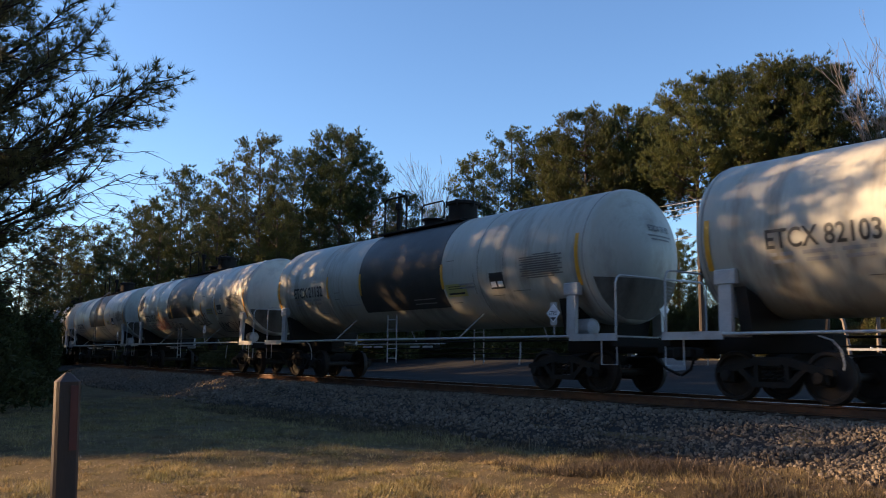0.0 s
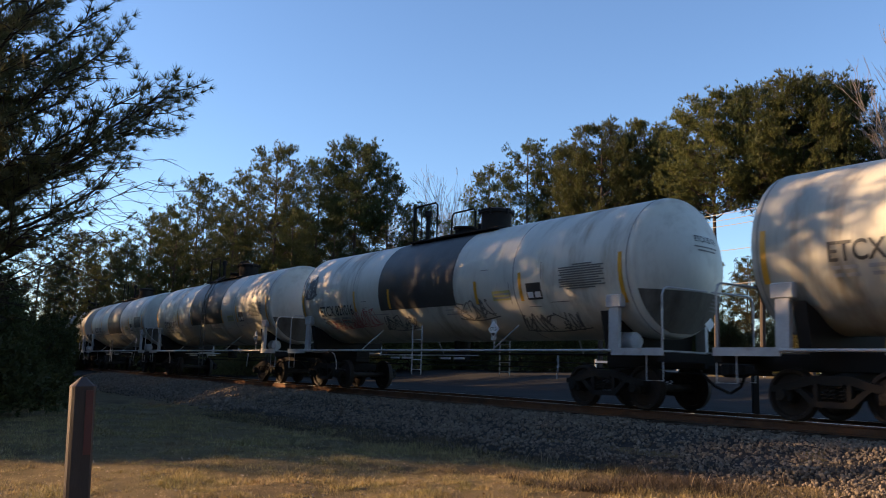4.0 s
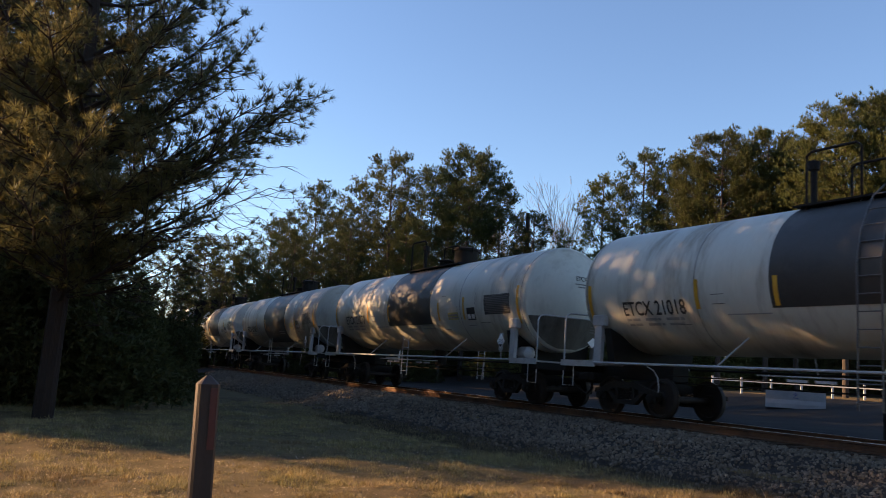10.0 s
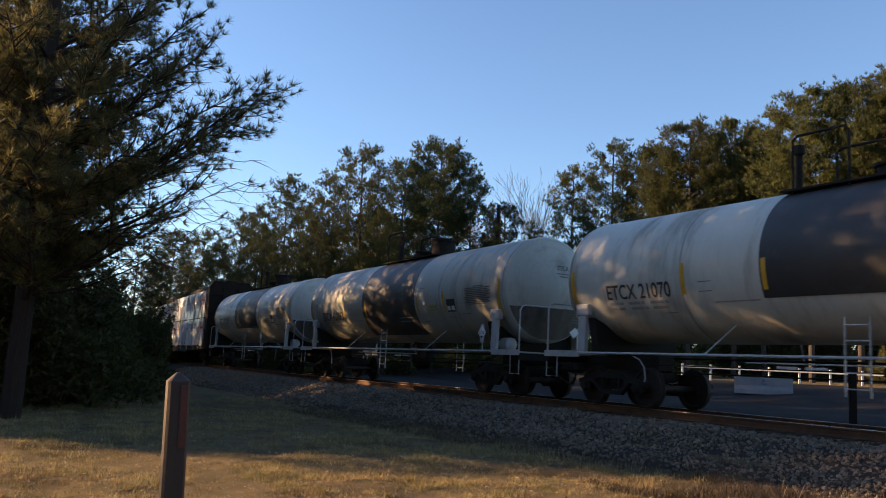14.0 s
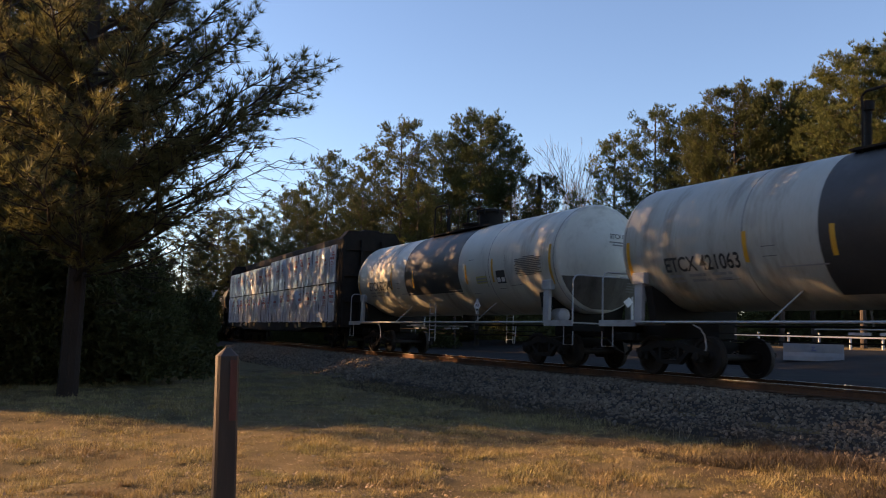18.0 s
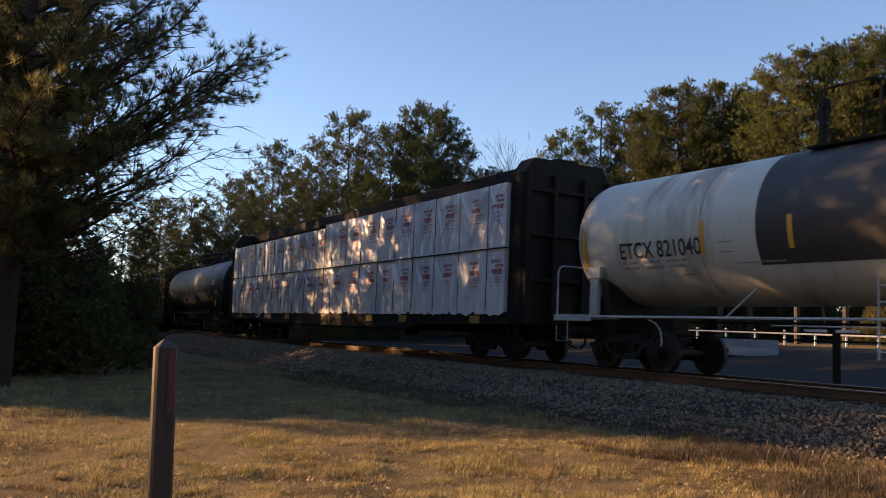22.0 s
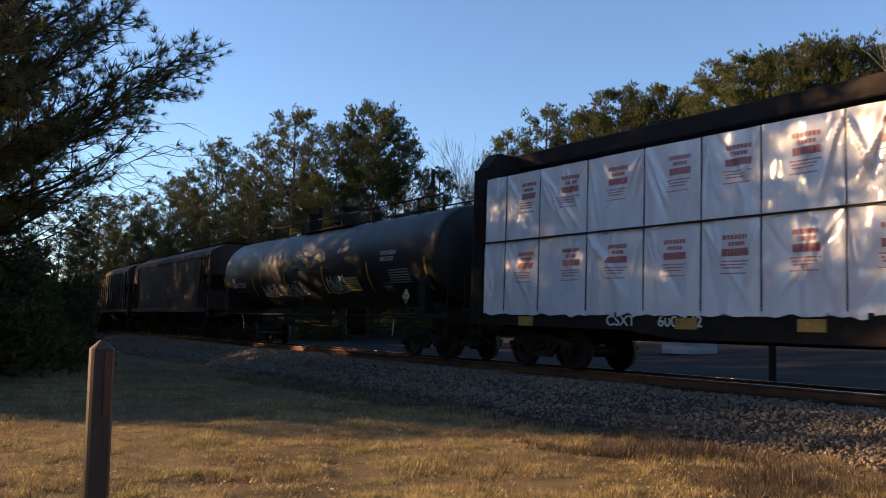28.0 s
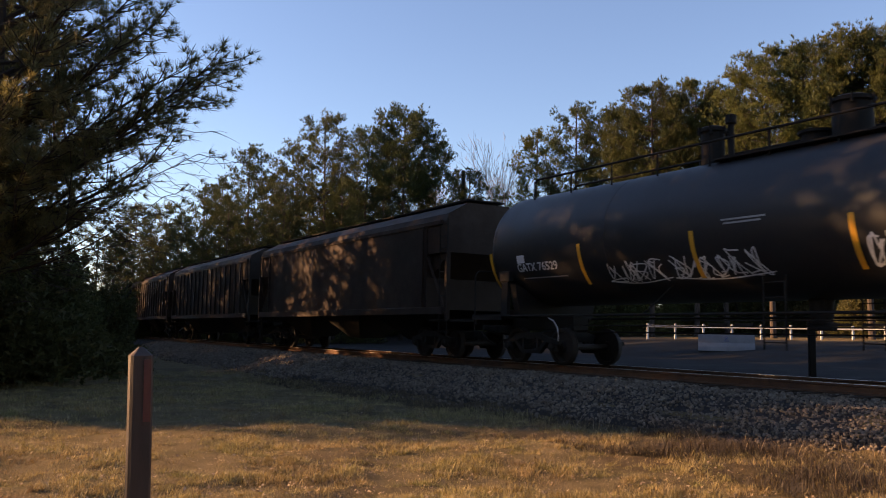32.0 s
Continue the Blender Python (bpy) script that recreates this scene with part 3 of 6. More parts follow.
def scrawl(strokes, wid, R, ZC):
    """Sprayed lines: ribbons along zigzags of (x, z), laid on the near side."""
    sh = Shape()
    for pts in strokes:
        fine = []
        for (xa, za), (xb, zb) in zip(pts, pts[1:]):
            for k in range(2):
                fine.append((xa + (xb - xa) * k / 2, za + (zb - za) * k / 2))
        fine.append(pts[-1])
        v = []
        for i, (x, z) in enumerate(fine):
            (xa, za), (xb, zb) = fine[max(i - 1, 0)], fine[min(i + 1, len(fine) - 1)]
            ln = math.hypot(xb - xa, zb - za) + 1e-6
            nx_, nz_ = -(zb - za) / ln * wid, (xb - xa) / ln * wid
            for o in (1, -1):
                a = (z + o * nz_ - ZC) / R
                v.append((x + o * nx_, -(R + 0.007) * math.cos(a), ZC + (R + 0.007) * math.sin(a)))
        sh.add(v, [(2 * i, 2 * i + 1, 2 * i + 3, 2 * i + 2) for i in range(len(fine) - 1)])
    return sh


def smooth_line(p):
    """A rounded path through the points."""
    out = []
    for i in range(len(p) - 1):
        a, b, c, d = p[max(i - 1, 0)], p[i], p[i + 1], p[min(i + 2, len(p) - 1)]
        for k in range(5):
            t = k / 5
            out.append(tuple(0.5 * (2 * b[j] + (c[j] - a[j]) * t + (2 * a[j] - 5 * b[j] + 4 * c[j] - d[j]) * t * t + (3 * b[j] - a[j] - 3 * c[j] + d[j]) * t ** 3) for j in (0, 1)))
    return out + [p[-1]]


def zigzag(x0, x1, z0, z1, seed, letters=5):
    """Strokes that look like a hasty tag which cannot be read."""
    rng = random.Random(seed)
    out = []
    w = (x1 - x0) / letters
    for k in range(letters):
        a = x0 + k * w
        for n in range(3):
            p = [(a + w * rng.uniform(-0.25, 1.15), z0 + (z1 - z0) * rng.choice((0.0, 0.15, 0.5, 0.85, 1.0)) + rng.uniform(-0.04, 0.04)) for q in range(4)]
            out.append(smooth_line(p))
    out.append(smooth_line([(x0 - w * 0.2, z0 + 0.03), ((x0 + x1) / 2, z0 - 0.06), (x1 + w * 0.4, z0 + 0.05)]))
    return out


def wheelset_mesh():
    sh = Shape()
    for y in (-0.7525, 0.7525):
        o = 1 if y > 0 else -1
        prof = [(-0.085, 0.10), (-0.085, 0.14), (-0.03, 0.16), (-0.02, 0.36), (-0.075, 0.385), (-0.075, 0.445), (-0.055, WHEEL_R), (0.045, WHEEL_R), (0.05, WHEEL_R + 0.02), (0.075, WHEEL_R + 0.02), (0.075, 0.385), (0.02, 0.36), (0.01, 0.16), (0.07, 0.14), (0.07, 0.10)]
        sh.lathe([(y - o * a, r) for a, r in prof], "y", 28)
        for k in range(4):
            a = k * math.tau / 4 + 0.4
            sh.box(-0.03 + 0.25 * math.cos(a), y + o * 0.024 - 0.004, -0.03 + 0.25 * math.sin(a), 0.03 + 0.25 * math.cos(a), y + o * 0.024 + 0.004, 0.03 + 0.25 * math.sin(a))
    sh.lathe([(-1.08, 0.06), (-1.08, 0.075), (-0.86, 0.08), (0.86, 0.08), (1.08, 0.075), (1.08, 0.06)], "y", 14)
    return fix(sh.mesh("wheelset", M_WHEEL, True))


def side_frame_mesh(y):
    """The cast side frame of a three-piece truck, with its springs' opening."""
    sh = Shape()
    o = 1 if y > 0 else -1
    y0, y1 = min(y, y + o * 0.13), max(y, y + o * 0.13)
    top = [(-1.12, 0.60), (-0.70, 0.68), (-0.3, 0.80), (0.3, 0.80), (0.70, 0.68), (1.12, 0.60), (1.12, 0.50), (0.68, 0.55), (0.30, 0.66), (-0.30, 0.66), (-0.68, 0.55), (-1.12, 0.50)]
    sh.prism(top, "y", y0, y1)
    low = [(-0.66, 0.56), (-0.34, 0.27), (0.34, 0.27), (0.66, 0.56), (0.54, 0.58), (0.28, 0.37), (-0.28, 0.37), (-0.54, 0.58)]
    sh.prism(low, "y", y0, y1)
    for x in (-0.33, 0.25):
        sh.box(x, y0, 0.34, x + 0.08, y1, 0.70)
    for x in (-0.89, 0.89):
        sh.box(x - 0.13, y0, WHEEL_R - 0.13, x + 0.13, y1, WHEEL_R + 0.13, 0.03)
        sh.lathe([(0, 0.05), (0, 0.10), (o * 0.07, 0.095), (o * 0.08, 0.04)], "y", 14, (x, y1 if o > 0 else y0, WHEEL_R))
    return fix(sh.mesh("side_frame", M_UNDER))


def spring_mesh(y):
    pts = [(0.055 * math.cos(a), y + 0.055 * math.sin(a), 0.38 + 0.25 * a / (4 * math.tau)) for a in [k * math.tau / 8 for k in range(33)]]
    return fix(Shape().tube(pts, 0.014, 5).mesh("spring", M_UNDER))


def bolster_mesh():
    sh = Shape()
    sh.prism([(-1.12, 0.64), (-0.4, 0.56), (0.4, 0.56), (1.12, 0.64), (1.12, 0.74), (0.4, 0.86), (-0.4, 0.86), (-1.12, 0.74)], "x", -0.2, 0.2)
    sh.lathe([(0.86, 0.2), (0.94, 0.2)], "z", 16)
    for y in (-0.6, 0.6):
        sh.tube([(-0.62, y, 0.42), (0.62, y, 0.42)], 0.025, 6)
    return fix(sh.mesh("bolster", M_UNDER))


WHEELSET = wheelset_mesh()
FRAME_N, FRAME_F, SPRING_N, SPRING_F, BOLSTER = side_frame_mesh(-0.98), side_frame_mesh(0.98), spring_mesh(-1.04), spring_mesh(1.04), bolster_mesh()


def trucks(car, xs):
    """Two trucks under a car, each with its turning wheelsets."""
    out = []
    for x in xs:
        tr = part("truck", BOLSTER, None, car, "grimy steel truck with two wheelsets", at=pose(x, 0, 0))
        for me in (FRAME_N, FRAME_F):
            part("side_frame", me, None, tr)
        for me in (SPRING_N, SPRING_F):
            for sx in (-0.15, 0.0, 0.15):
                part("spring", me, None, tr, at=pose(sx, 0, 0))
        for dx in (-0.89, 0.89):
            w = part("wheelset", WHEELSET, None, tr, at=pose(dx, 0, WHEEL_R))
            out.append((w, dx))
    return out


def coupler(car, x, o):
    sh = Shape()
    sh.box(min(x, x - o * 0.75), -0.09, 0.78, max(x, x - o * 0.75), 0.09, 0.96, 0.02)
    sh.box(min(x, x - o * 0.26), -0.18, 0.72, max(x, x - o * 0.26), 0.12, 1.02, 0.05)
    sh.tube([(x - o * 0.5, -0.45, 0.80), (x - o * 0.3, -0.3, 0.55), (x - o * 0.02, -0.22, 0.42)], 0.03, 7)
    sh.tube([(x - o * 0.62, -1.2, 0.78), (x - o * 0.62, 1.2, 0.78)], 0.016, 6)
    part("coupler", sh, M_UNDER, car)


TANK_R, TANK_Z = 1.53, 3.03


HEAD = 0.64


def head_x(rho):
    """How far the head stands out of the shell at rho radii from the axis: a tight knuckle, then a shallow dish."""
    if rho > 0.93:
        return 0.17 * math.sqrt(max(1 - ((rho - 0.93) / 0.07) ** 2, 0.0))
    return 0.17 + (HEAD - 0.17) * (1 - (rho / 0.93) ** 2)


def tank_prof(half, r):
    """(along, radius) from end to end: a straight shell with dished heads."""
    pr = [(-half - head_x(q), r * q) for q in (0.01, 0.15, 0.3, 0.45, 0.6, 0.72, 0.82, 0.89, 0.93, 0.95, 0.967, 0.98, 0.99, 1.0)]
    return pr + [(-x, q) for x, q in reversed(pr)]


def ladder(car, x0, x1, y, z0, z1, material, rungs, name="ladder", bow=None, r=0.018):
    sh = Shape()
    for x in (x0, x1):
        sh.tube([(x, y, z0), (x, y, z1)] if bow is None else [(x, *q) for q in bow], r, 6)
    for k in range(rungs):
        z = z0 + (z1 - z0) * (k + 0.5) / rungs
        yy = y
        if bow:
            best = min(range(len(bow) - 1), key=lambda i: 0 if bow[i][1] <= z <= bow[i + 1][1] else 1)
            (ya, za), (yb, zb) = bow[best], bow[best + 1]
            yy = ya + (yb - ya) * (z - za) / (zb - za)
        sh.tube([(x0, yy, z), (x1, yy, z)], 0.013, 6)
    return part(name, sh, material, car)


def tank_car(number, style):
    """A tank car with its middle at the origin, running towards +x, near side at -y; u = 9.02 - x counts back from its front coupling."""
    black = style.get("black")
    paint = M_BLACK_TANK if black else style.get("paint", M_WHITE_TANK)
    steel = M_UNDER if black else M_GREYSTEEL
    half_len = style.get("half", PITCH / 2)
    half = half_len - 1.50
    R, ZC = style.get("radius", TANK_R), style.get("zc", TANK_Z)
    car = thing("tank_car", style["label"], "tank car", "freight train")
    sh = Shape().lathe(tank_prof(half, R), "x", 56, (0, 0, ZC))
    tank = part("tank", sh, paint, car, "", True)
    # ring seams of the shell
    for x in style.get("seams", (-half, -half * 0.52, half * 0.52, half)):
        sh = Shape().lathe([(x - 0.016, R - 0.01), (x - 0.012, R + 0.004), (x + 0.012, R + 0.004), (x + 0.016, R - 0.01)], "x", 56, (0, 0, ZC))
        part("weld_seam", sh, M_SEAM if not black else paint, tank, "", True)
    b0, b1 = style.get("band", (-1.95, 2.35))
    if not black:
        sh = Shape()
        n = 40
        a0 = math.asin((style.get("band_low", 2.42) - ZC) / R)
        rings = []
        for x, rr in ((b0, R + 0.002), (b0 + 0.004, R + 0.012), (b1 - 0.004, R + 0.012), (b1, R + 0.002)):
            rings.append([(x, -rr * math.cos(a0 + (math.pi - 2 * a0) * k / n), ZC + rr * math.sin(a0 + (math.pi - 2 * a0) * k / n)) for k in range(n + 1)])
        sh.loft(rings, cap=False, closed=False)
        part("dark_band", sh, M_BAND, tank, "dark grey painted band round the upper middle", True)
    # underframe, end platforms and couplers
    for o in (1, -1):
        xe = o * (half_len - 0.55)
        sh = Shape()
        sh.box(min(xe, xe - o * 2.7), -0.26, 0.86, max(xe, xe - o * 2.7), 0.26, 1.22, 0.02)
        sh.box(min(xe, xe - o * 0.16), -1.5, 0.98, max(xe, xe - o * 0.16), 1.5, 1.2, 0.015)
        part("end_sill", sh, M_UNDER, car)
        sh = Shape()
        for y0, y1 in ((-1.53, -0.62), (0.62, 1.53)):
            sh.box(min(xe, xe - o * 1.35), y0, 1.17, max(xe, xe - o * 1.35), y1, 1.215)
            sh.box(min(xe, xe - o * 1.35), y0 - 0.01 if y0 < 0 else y1 - 0.02, 1.11, max(xe, xe - o * 1.35), y0 + 0.02 if y0 < 0 else y1 + 0.01, 1.26)
        sh.box(min(xe, xe - o * 0.3), -0.62, 1.165, max(xe, xe - o * 0.3), 0.62, 1.21)
        part("end_platform", sh, steel, car)
        coupler(car, o * half_len, o)
        for y in (-1.48, 1.48):
            yo = -1 if y < 0 else 1
            # hand rail: an upturned U across the end
            xr = xe - o * 0.06
            sh = Shape()
            sh.tube([(xr, y, 1.21), (xr, y, 2.30), (xr, y - yo * 0.06, 2.42), (xr, y - yo * 0.16, 2.46), (xr, y - yo * 1.40, 2.46)], 0.022, 7)
            part("end_hand_rail", sh, steel, car)
            sh = Shape()
            xs = sorted((xe - o * 0.04, xe - o * 0.46))
            sh.tube([(xs[0], y, 1.14), (xs[0], y, 0.62), (xs[1], y, 0.62), (xs[1], y, 1.14)], 0.014, 6)
            part("sill_step", sh, steel, car)
            # saddle bracket between platform and shell
            xb = xe - o * 1.25
            zt = 2.12
            sh = Shape()
            w0, w1 = sorted((xb + o * 0.02, xb - o * 0.24))
            sh.prism([(y, 1.18), (y - yo * 0.10, 1.18), (y - yo * 0.12, zt), (y - yo * 0.02, zt)], "x", w0, w1)
            sh.box(w0 - 0.09, min(y - yo * 0.16, y), zt - 0.02, w1 + 0.09, max(y - yo * 0.16, y), zt + 0.26, 0.02)
            part("saddle_bracket", sh, steel, car)
        # half-height shield over the lower head
        if not black:
            sh = Shape()
            rows, cols = 8, 18
            grid = []
            for k in range(rows + 1):
                z = ZC - 0.93 * R + (2.48 - ZC + 0.93 * R) * k / rows
                wy = math.sqrt(max((0.955 * R) ** 2 - (z - ZC) ** 2, 0.01))
                for i in range(cols + 1):
                    y = -wy + 2 * wy * i / cols
                    grid.append((o * (half + head_x(min(math.hypot(y, z - ZC) / R, 0.97)) + 0.03), y, z))
            n = cols + 1
            sh.add(grid, [(k * n + i, k * n + i + 1, (k + 1) * n + i + 1, (k + 1) * n + i) for k in range(rows) for i in range(cols)])
            inner = [(x - o * 0.025, y, z) for x, y, z in grid]
            sh.add(inner, [(k * n + i, (k + 1) * n + i, (k + 1) * n + i + 1, k * n + i + 1) for k in range(rows) for i in range(cols)])
            sh.add([p for i in range(n) for p in (grid[rows * n + i], inner[rows * n + i])], [(2 * i, 2 * i + 1, 2 * i + 3, 2 * i + 2) for i in range(cols)])
            shield = part("head_shield", sh, M_SHIELD, car, "half-height head shield with brown run-off stains", True)

            def on_head(y, z, lift):
                return (o * (half + head_x(min(math.hypot(y, z - ZC) / R, 0.97)) + lift), y, z)
            # small print
            sh = Shape()
            for y0, y1, z in [(0.62, 1.08, 2.34 - 0.075 * k) for k in range(4)] + [(-0.1, 0.85, 3.44), (0.0, 0.75, 3.36)]:
                lift = 0.04 if z < 2.5 else 0.012
                v = [on_head(y0 + (y1 - y0) * i / 4, z + dz, lift) for dz in (0, 0.035) for i in range(5)]
                sh.add(v, [(i, i + 1, i + 6, i + 5) for i in range(4)])
            tagged(part("end_small_print", sh, M_FADEDINK, shield), kind="stuff")
            if o > 0:
                yc, zc_ = 0.86, 1.86
                p0 = on_head(yc, zc_, 0.06)[0]
                sh = Shape().prism([(yc, zc_ - 0.17), (yc + 0.17, zc_), (yc, zc_ + 0.17), (yc - 0.17, zc_)], "x", p0, p0 + 0.012)
                part("end_placard", sh, M_PLACARD, shield, "small white diamond placard")
    # a draught cradle under each head
    for o in (1, -1):
        sh = Shape()
        x = o * (half_len - 2.2)
        sh.prism([(-1.25, 1.22), (1.25, 1.22), (1.42, 2.05), (1.10, 1.92), (0.6, 1.62), (0, 1.52), (-0.6, 1.62), (-1.10, 1.92), (-1.42, 2.05)], "x", x - 0.12, x + 0.12)
        part("tank_cradle", sh, M_UNDER, car)
    # side pipes
    for y in (-1.56, 1.56):
        sh = Shape().tube([(-(half_len - 1.9), y, 1.21), (half_len - 1.9, y, 1.21)], 0.028, 8)
        part("side_rail", sh, steel if y < 0 else M_UNDER, car)
        for x in (-3.2, 3.2):
            sh = Shape().tube([(x, y, 1.21), (x + 0.30, y * 0.62, 1.84)], 0.018, 6)
            part("rail_bracket", sh, steel, car)
    # side ladder
    lx = style.get("ladder", 0.12)
    for y in (-1.57, 1.57):
        yo = -1 if y < 0 else 1
        bow = [(y, 0.55), (y, 1.9)] if not style.get("tall_ladder") else [(y, 0.55), (y, 2.0), (y * 1.01, 3.1), (y * 0.93, 3.7), (y * 0.72, 4.35), (y * 0.5, 4.62)]
        ladder(car, lx - 0.23, lx + 0.23, y, 0.55, 1.9 if not style.get("tall_ladder") else 4.55, steel if not style.get("tall_ladder") else M_DARKSTEEL, 5 if not style.get("tall_ladder") else 13, "side_ladder", bow)
    # curved brake rod by the rear truck, lever on the front one
    xb = -(half_len - 3.9)
    part("brake_rod", Shape().tube([(xb - 0.3, -1.38, 1.16), (xb - 0.05, -1.42, 1.08), (xb + 0.1, -1.43, 0.92), (xb + 0.14, -1.43, 0.7), (xb + 0.12, -1.43, 0.6)], 0.015, 6), M_GREYSTEEL, car)
    part("brake_lever", Shape().tube([(half_len - 3.75, -1.3, 1.1), (half_len - 3.68, -1.36, 0.82), (half_len - 3.72, -1.36, 0.58)], 0.018, 6), M_GREYSTEEL, car)
    # gear under the shell
    sh = Shape()
    sh.tube([(-half + 1.6, 0.0, 0.84), (half - 1.6, 0.0, 0.84)], 0.02, 6)
    sh.tube([(-half + 1.8, -0.5, 1.0), (half - 1.8, -0.5, 0.95)], 0.016, 6)
    part("brake_pipe", sh, M_UNDER, car)
    sh = Shape().lathe([(-0.45, 0.02), (-0.42, 0.13), (-0.36, 0.19), (0.36, 0.19), (0.42, 0.13), (0.45, 0.02)], "x", 16, (half - 0.55, -1.0, 1.42))
    part("air_tank", sh, steel, car, "", True)
    sh = Shape()
    sh.lathe([(1.05, 0.20), (1.5, 0.24), (1.56, 0.26)], "z", 16, (-0.1, 0, 0))
    sh.box(-0.35, -0.12, 0.92, 0.15, 0.12, 1.08, 0.02)
    part("bottom_outlet", sh, M_UNDER, car)
    sh = Shape()
    for x in (-1.5, -0.9, 1.0, 1.6):
        sh.box(x, -1.54, 0.98, x + 0.42, -1.50, 1.03)
    sh.tube([(-2.2, -1.52, 1.08), (2.6, -1.52, 1.08)], 0.014, 5)
    part("hanger_strip", sh, steel, car)
    # top fittings: manway, platform and guard rail
    zt = ZC + R
    sh = Shape()
    for y in (-0.62, 0.62):
        sh.box(-2.0, y - 0.16, zt - 0.10, 2.2, y + 0.16, zt - 0.06)
    sh.box(-2.0, -0.62, zt - 0.045, -1.7, 0.62, zt - 0.01)
    sh.box(1.9, -0.62, zt - 0.045, 2.2, 0.62, zt - 0.01)
    part("top_walkway", sh, M_UNDER, car)
    for bx, br, bh in style.get("bonnets", ((1.33, 0.42, 0.62),)):
        sh = Shape()
        sh.lathe([(zt - 0.08, br), (zt + bh - 0.14, br), (zt + bh - 0.12, br + 0.05), (zt + bh - 0.05, br + 0.05), (zt + bh, br * 0.8), (zt + bh + 0.02, 0.05)], "z", 22, (bx, 0, 0))
        bonnet = part("bonnet", sh, M_UNDER, car, "dark round valve bonnet", True)
        sh = Shape()
        for k in range(6):
            a_ = k * math.tau / 6
            sh.lathe([(zt + bh - 0.2, 0.03), (zt + bh - 0.02, 0.03)], "z", 6, (bx + (br + 0.06) * math.cos(a_), (br + 0.06) * math.sin(a_), 0))
        tagged(part("eye_bolts", sh, M_UNDER, bonnet), kind="stuff")
    sh = Shape()
    sh.lathe([(zt - 0.05, 0.30), (zt + 0.20, 0.30), (zt + 0.22, 0.36), (zt + 0.27, 0.36), (zt + 0.30, 0.2), (zt + 0.31, 0.03)], "z", 20, (-0.1, 0, 0))
    part("manway", sh, M_UNDER, car, "dark hinged hatch", True)
    for dx, hh in ((-2.2, 1.05), (0.55, 0.30)):
        sh = Shape()
        sh.lathe([(zt - 0.05, 0.07), (zt + hh - 0.2, 0.07), (zt + hh - 0.18, 0.12), (zt + hh, 0.12), (zt + hh + 0.03, 0.03)], "z", 12, (dx, 0.1, 0))
        part("vent_valve", sh, M_UNDER, car)
    x0, x1, zr, posts = style.get("rail_top", (-1.75, -0.55, 1.0, 2))
    for y in (-0.70, 0.70):
        sh = Shape()
        sh.tube([(x0, y, zt - 0.2), (x0, y, zt + zr - 0.08), (x0 + 0.1, y, zt + zr), (x1 - 0.1, y, zt + zr), (x1, y, zt + zr - 0.08), (x1, y, zt - 0.2)], 0.028, 7)
        for k in range(1, posts - 1):
            xp = x0 + (x1 - x0) * k / (posts - 1)
            sh.tube([(xp, y, zt - 0.2), (xp, y, zt + zr)], 0.022, 6)
        part("guard_rail", sh, M_UNDER, car)
    # reflector strips
    for x, z0, z1 in style.get("strips", ()):
        part("reflector_strip", decal(x - 0.055, z0, x + 0.055, z1, M_YELLOW, R, ZC, 0.016), M_YELLOW, tank, "worn yellow reflector strip")
    ink = M_WHITELET if black else M_BLACKLET
    for words, x, z, size, sq in style.get("letters", ()):
        part("lettering", lettered(words, x, z, size, ink, R, ZC, sq), ink, tank)
    small = style.get("bars", ())
    if small:
        tagged(part("small_print", bars(small, M_GREYLET, R, ZC), M_GREYLET, tank), kind="stuff")
    if style.get("dark_bars"):
        tagged(part("data_block_print", bars(style["dark_bars"], M_FADEDINK, R, ZC), M_FADEDINK, tank), kind="stuff")
    for nm, strokes, m, wid in style.get("scrawls", ()):
        tagged(part("sprayed_scrawl", scrawl(strokes, wid, R, ZC), m, tank), nm, kind="stuff")
    if not black:
        part("end_lettering", head_text(number, -0.05, 3.62, 0.19, half, R, ZC), M_BLACKLET, tank)
    # hazard placards on the sides and the front end
    for x, z in style.get("placards", ()):
        sh = Shape()
        y = -1.60
        r = 0.21
        sh.prism([(x, z - r), (x + r, z), (x, z + r), (x - r, z)], "y", y - 0.006, y + 0.006)
        face = M_HAZARD if black else M_PLACARD
        pl = part("placard", sh, face, car, "diamond hazard placard")
        me = flat_text("2015" if black else "1715", 0.13, M_BLACKLET)
        me.transform(Matrix.Translation((x - 0.14, y - 0.009, z)))
        part("placard_number", me, M_BLACKLET, pl)
        sh = Shape()
        sh.prism([(x, z - r * 0.84), (x + r * 0.45, z - r * 0.42), (x - r * 0.45, z - r * 0.42)], "y", y - 0.011, y - 0.007)
        tagged(part("placard_print", sh, M_BLACKLET, pl), kind="stuff")
        sh = Shape().tube([(x, y + 0.02, z - r), (x, y + 0.03, 1.2)], 0.018, 5)
        sh.box(x - 0.1, y + 0.004, z - 0.26, x + 0.1, y + 0.012, z + 0.24)
        part("placard_holder", sh, steel, car)
    for i, (x0, z0, x1, z1, m) in enumerate(style.get("panels", ())):
        part("painted_panel", decal(x0, z0, x1, z1, m, R, ZC, 0.010 + 0.0025 * i), m, tank)
    xs = (half_len - 2.55, -(half_len - 2.55))
    return car, trucks(car, xs)

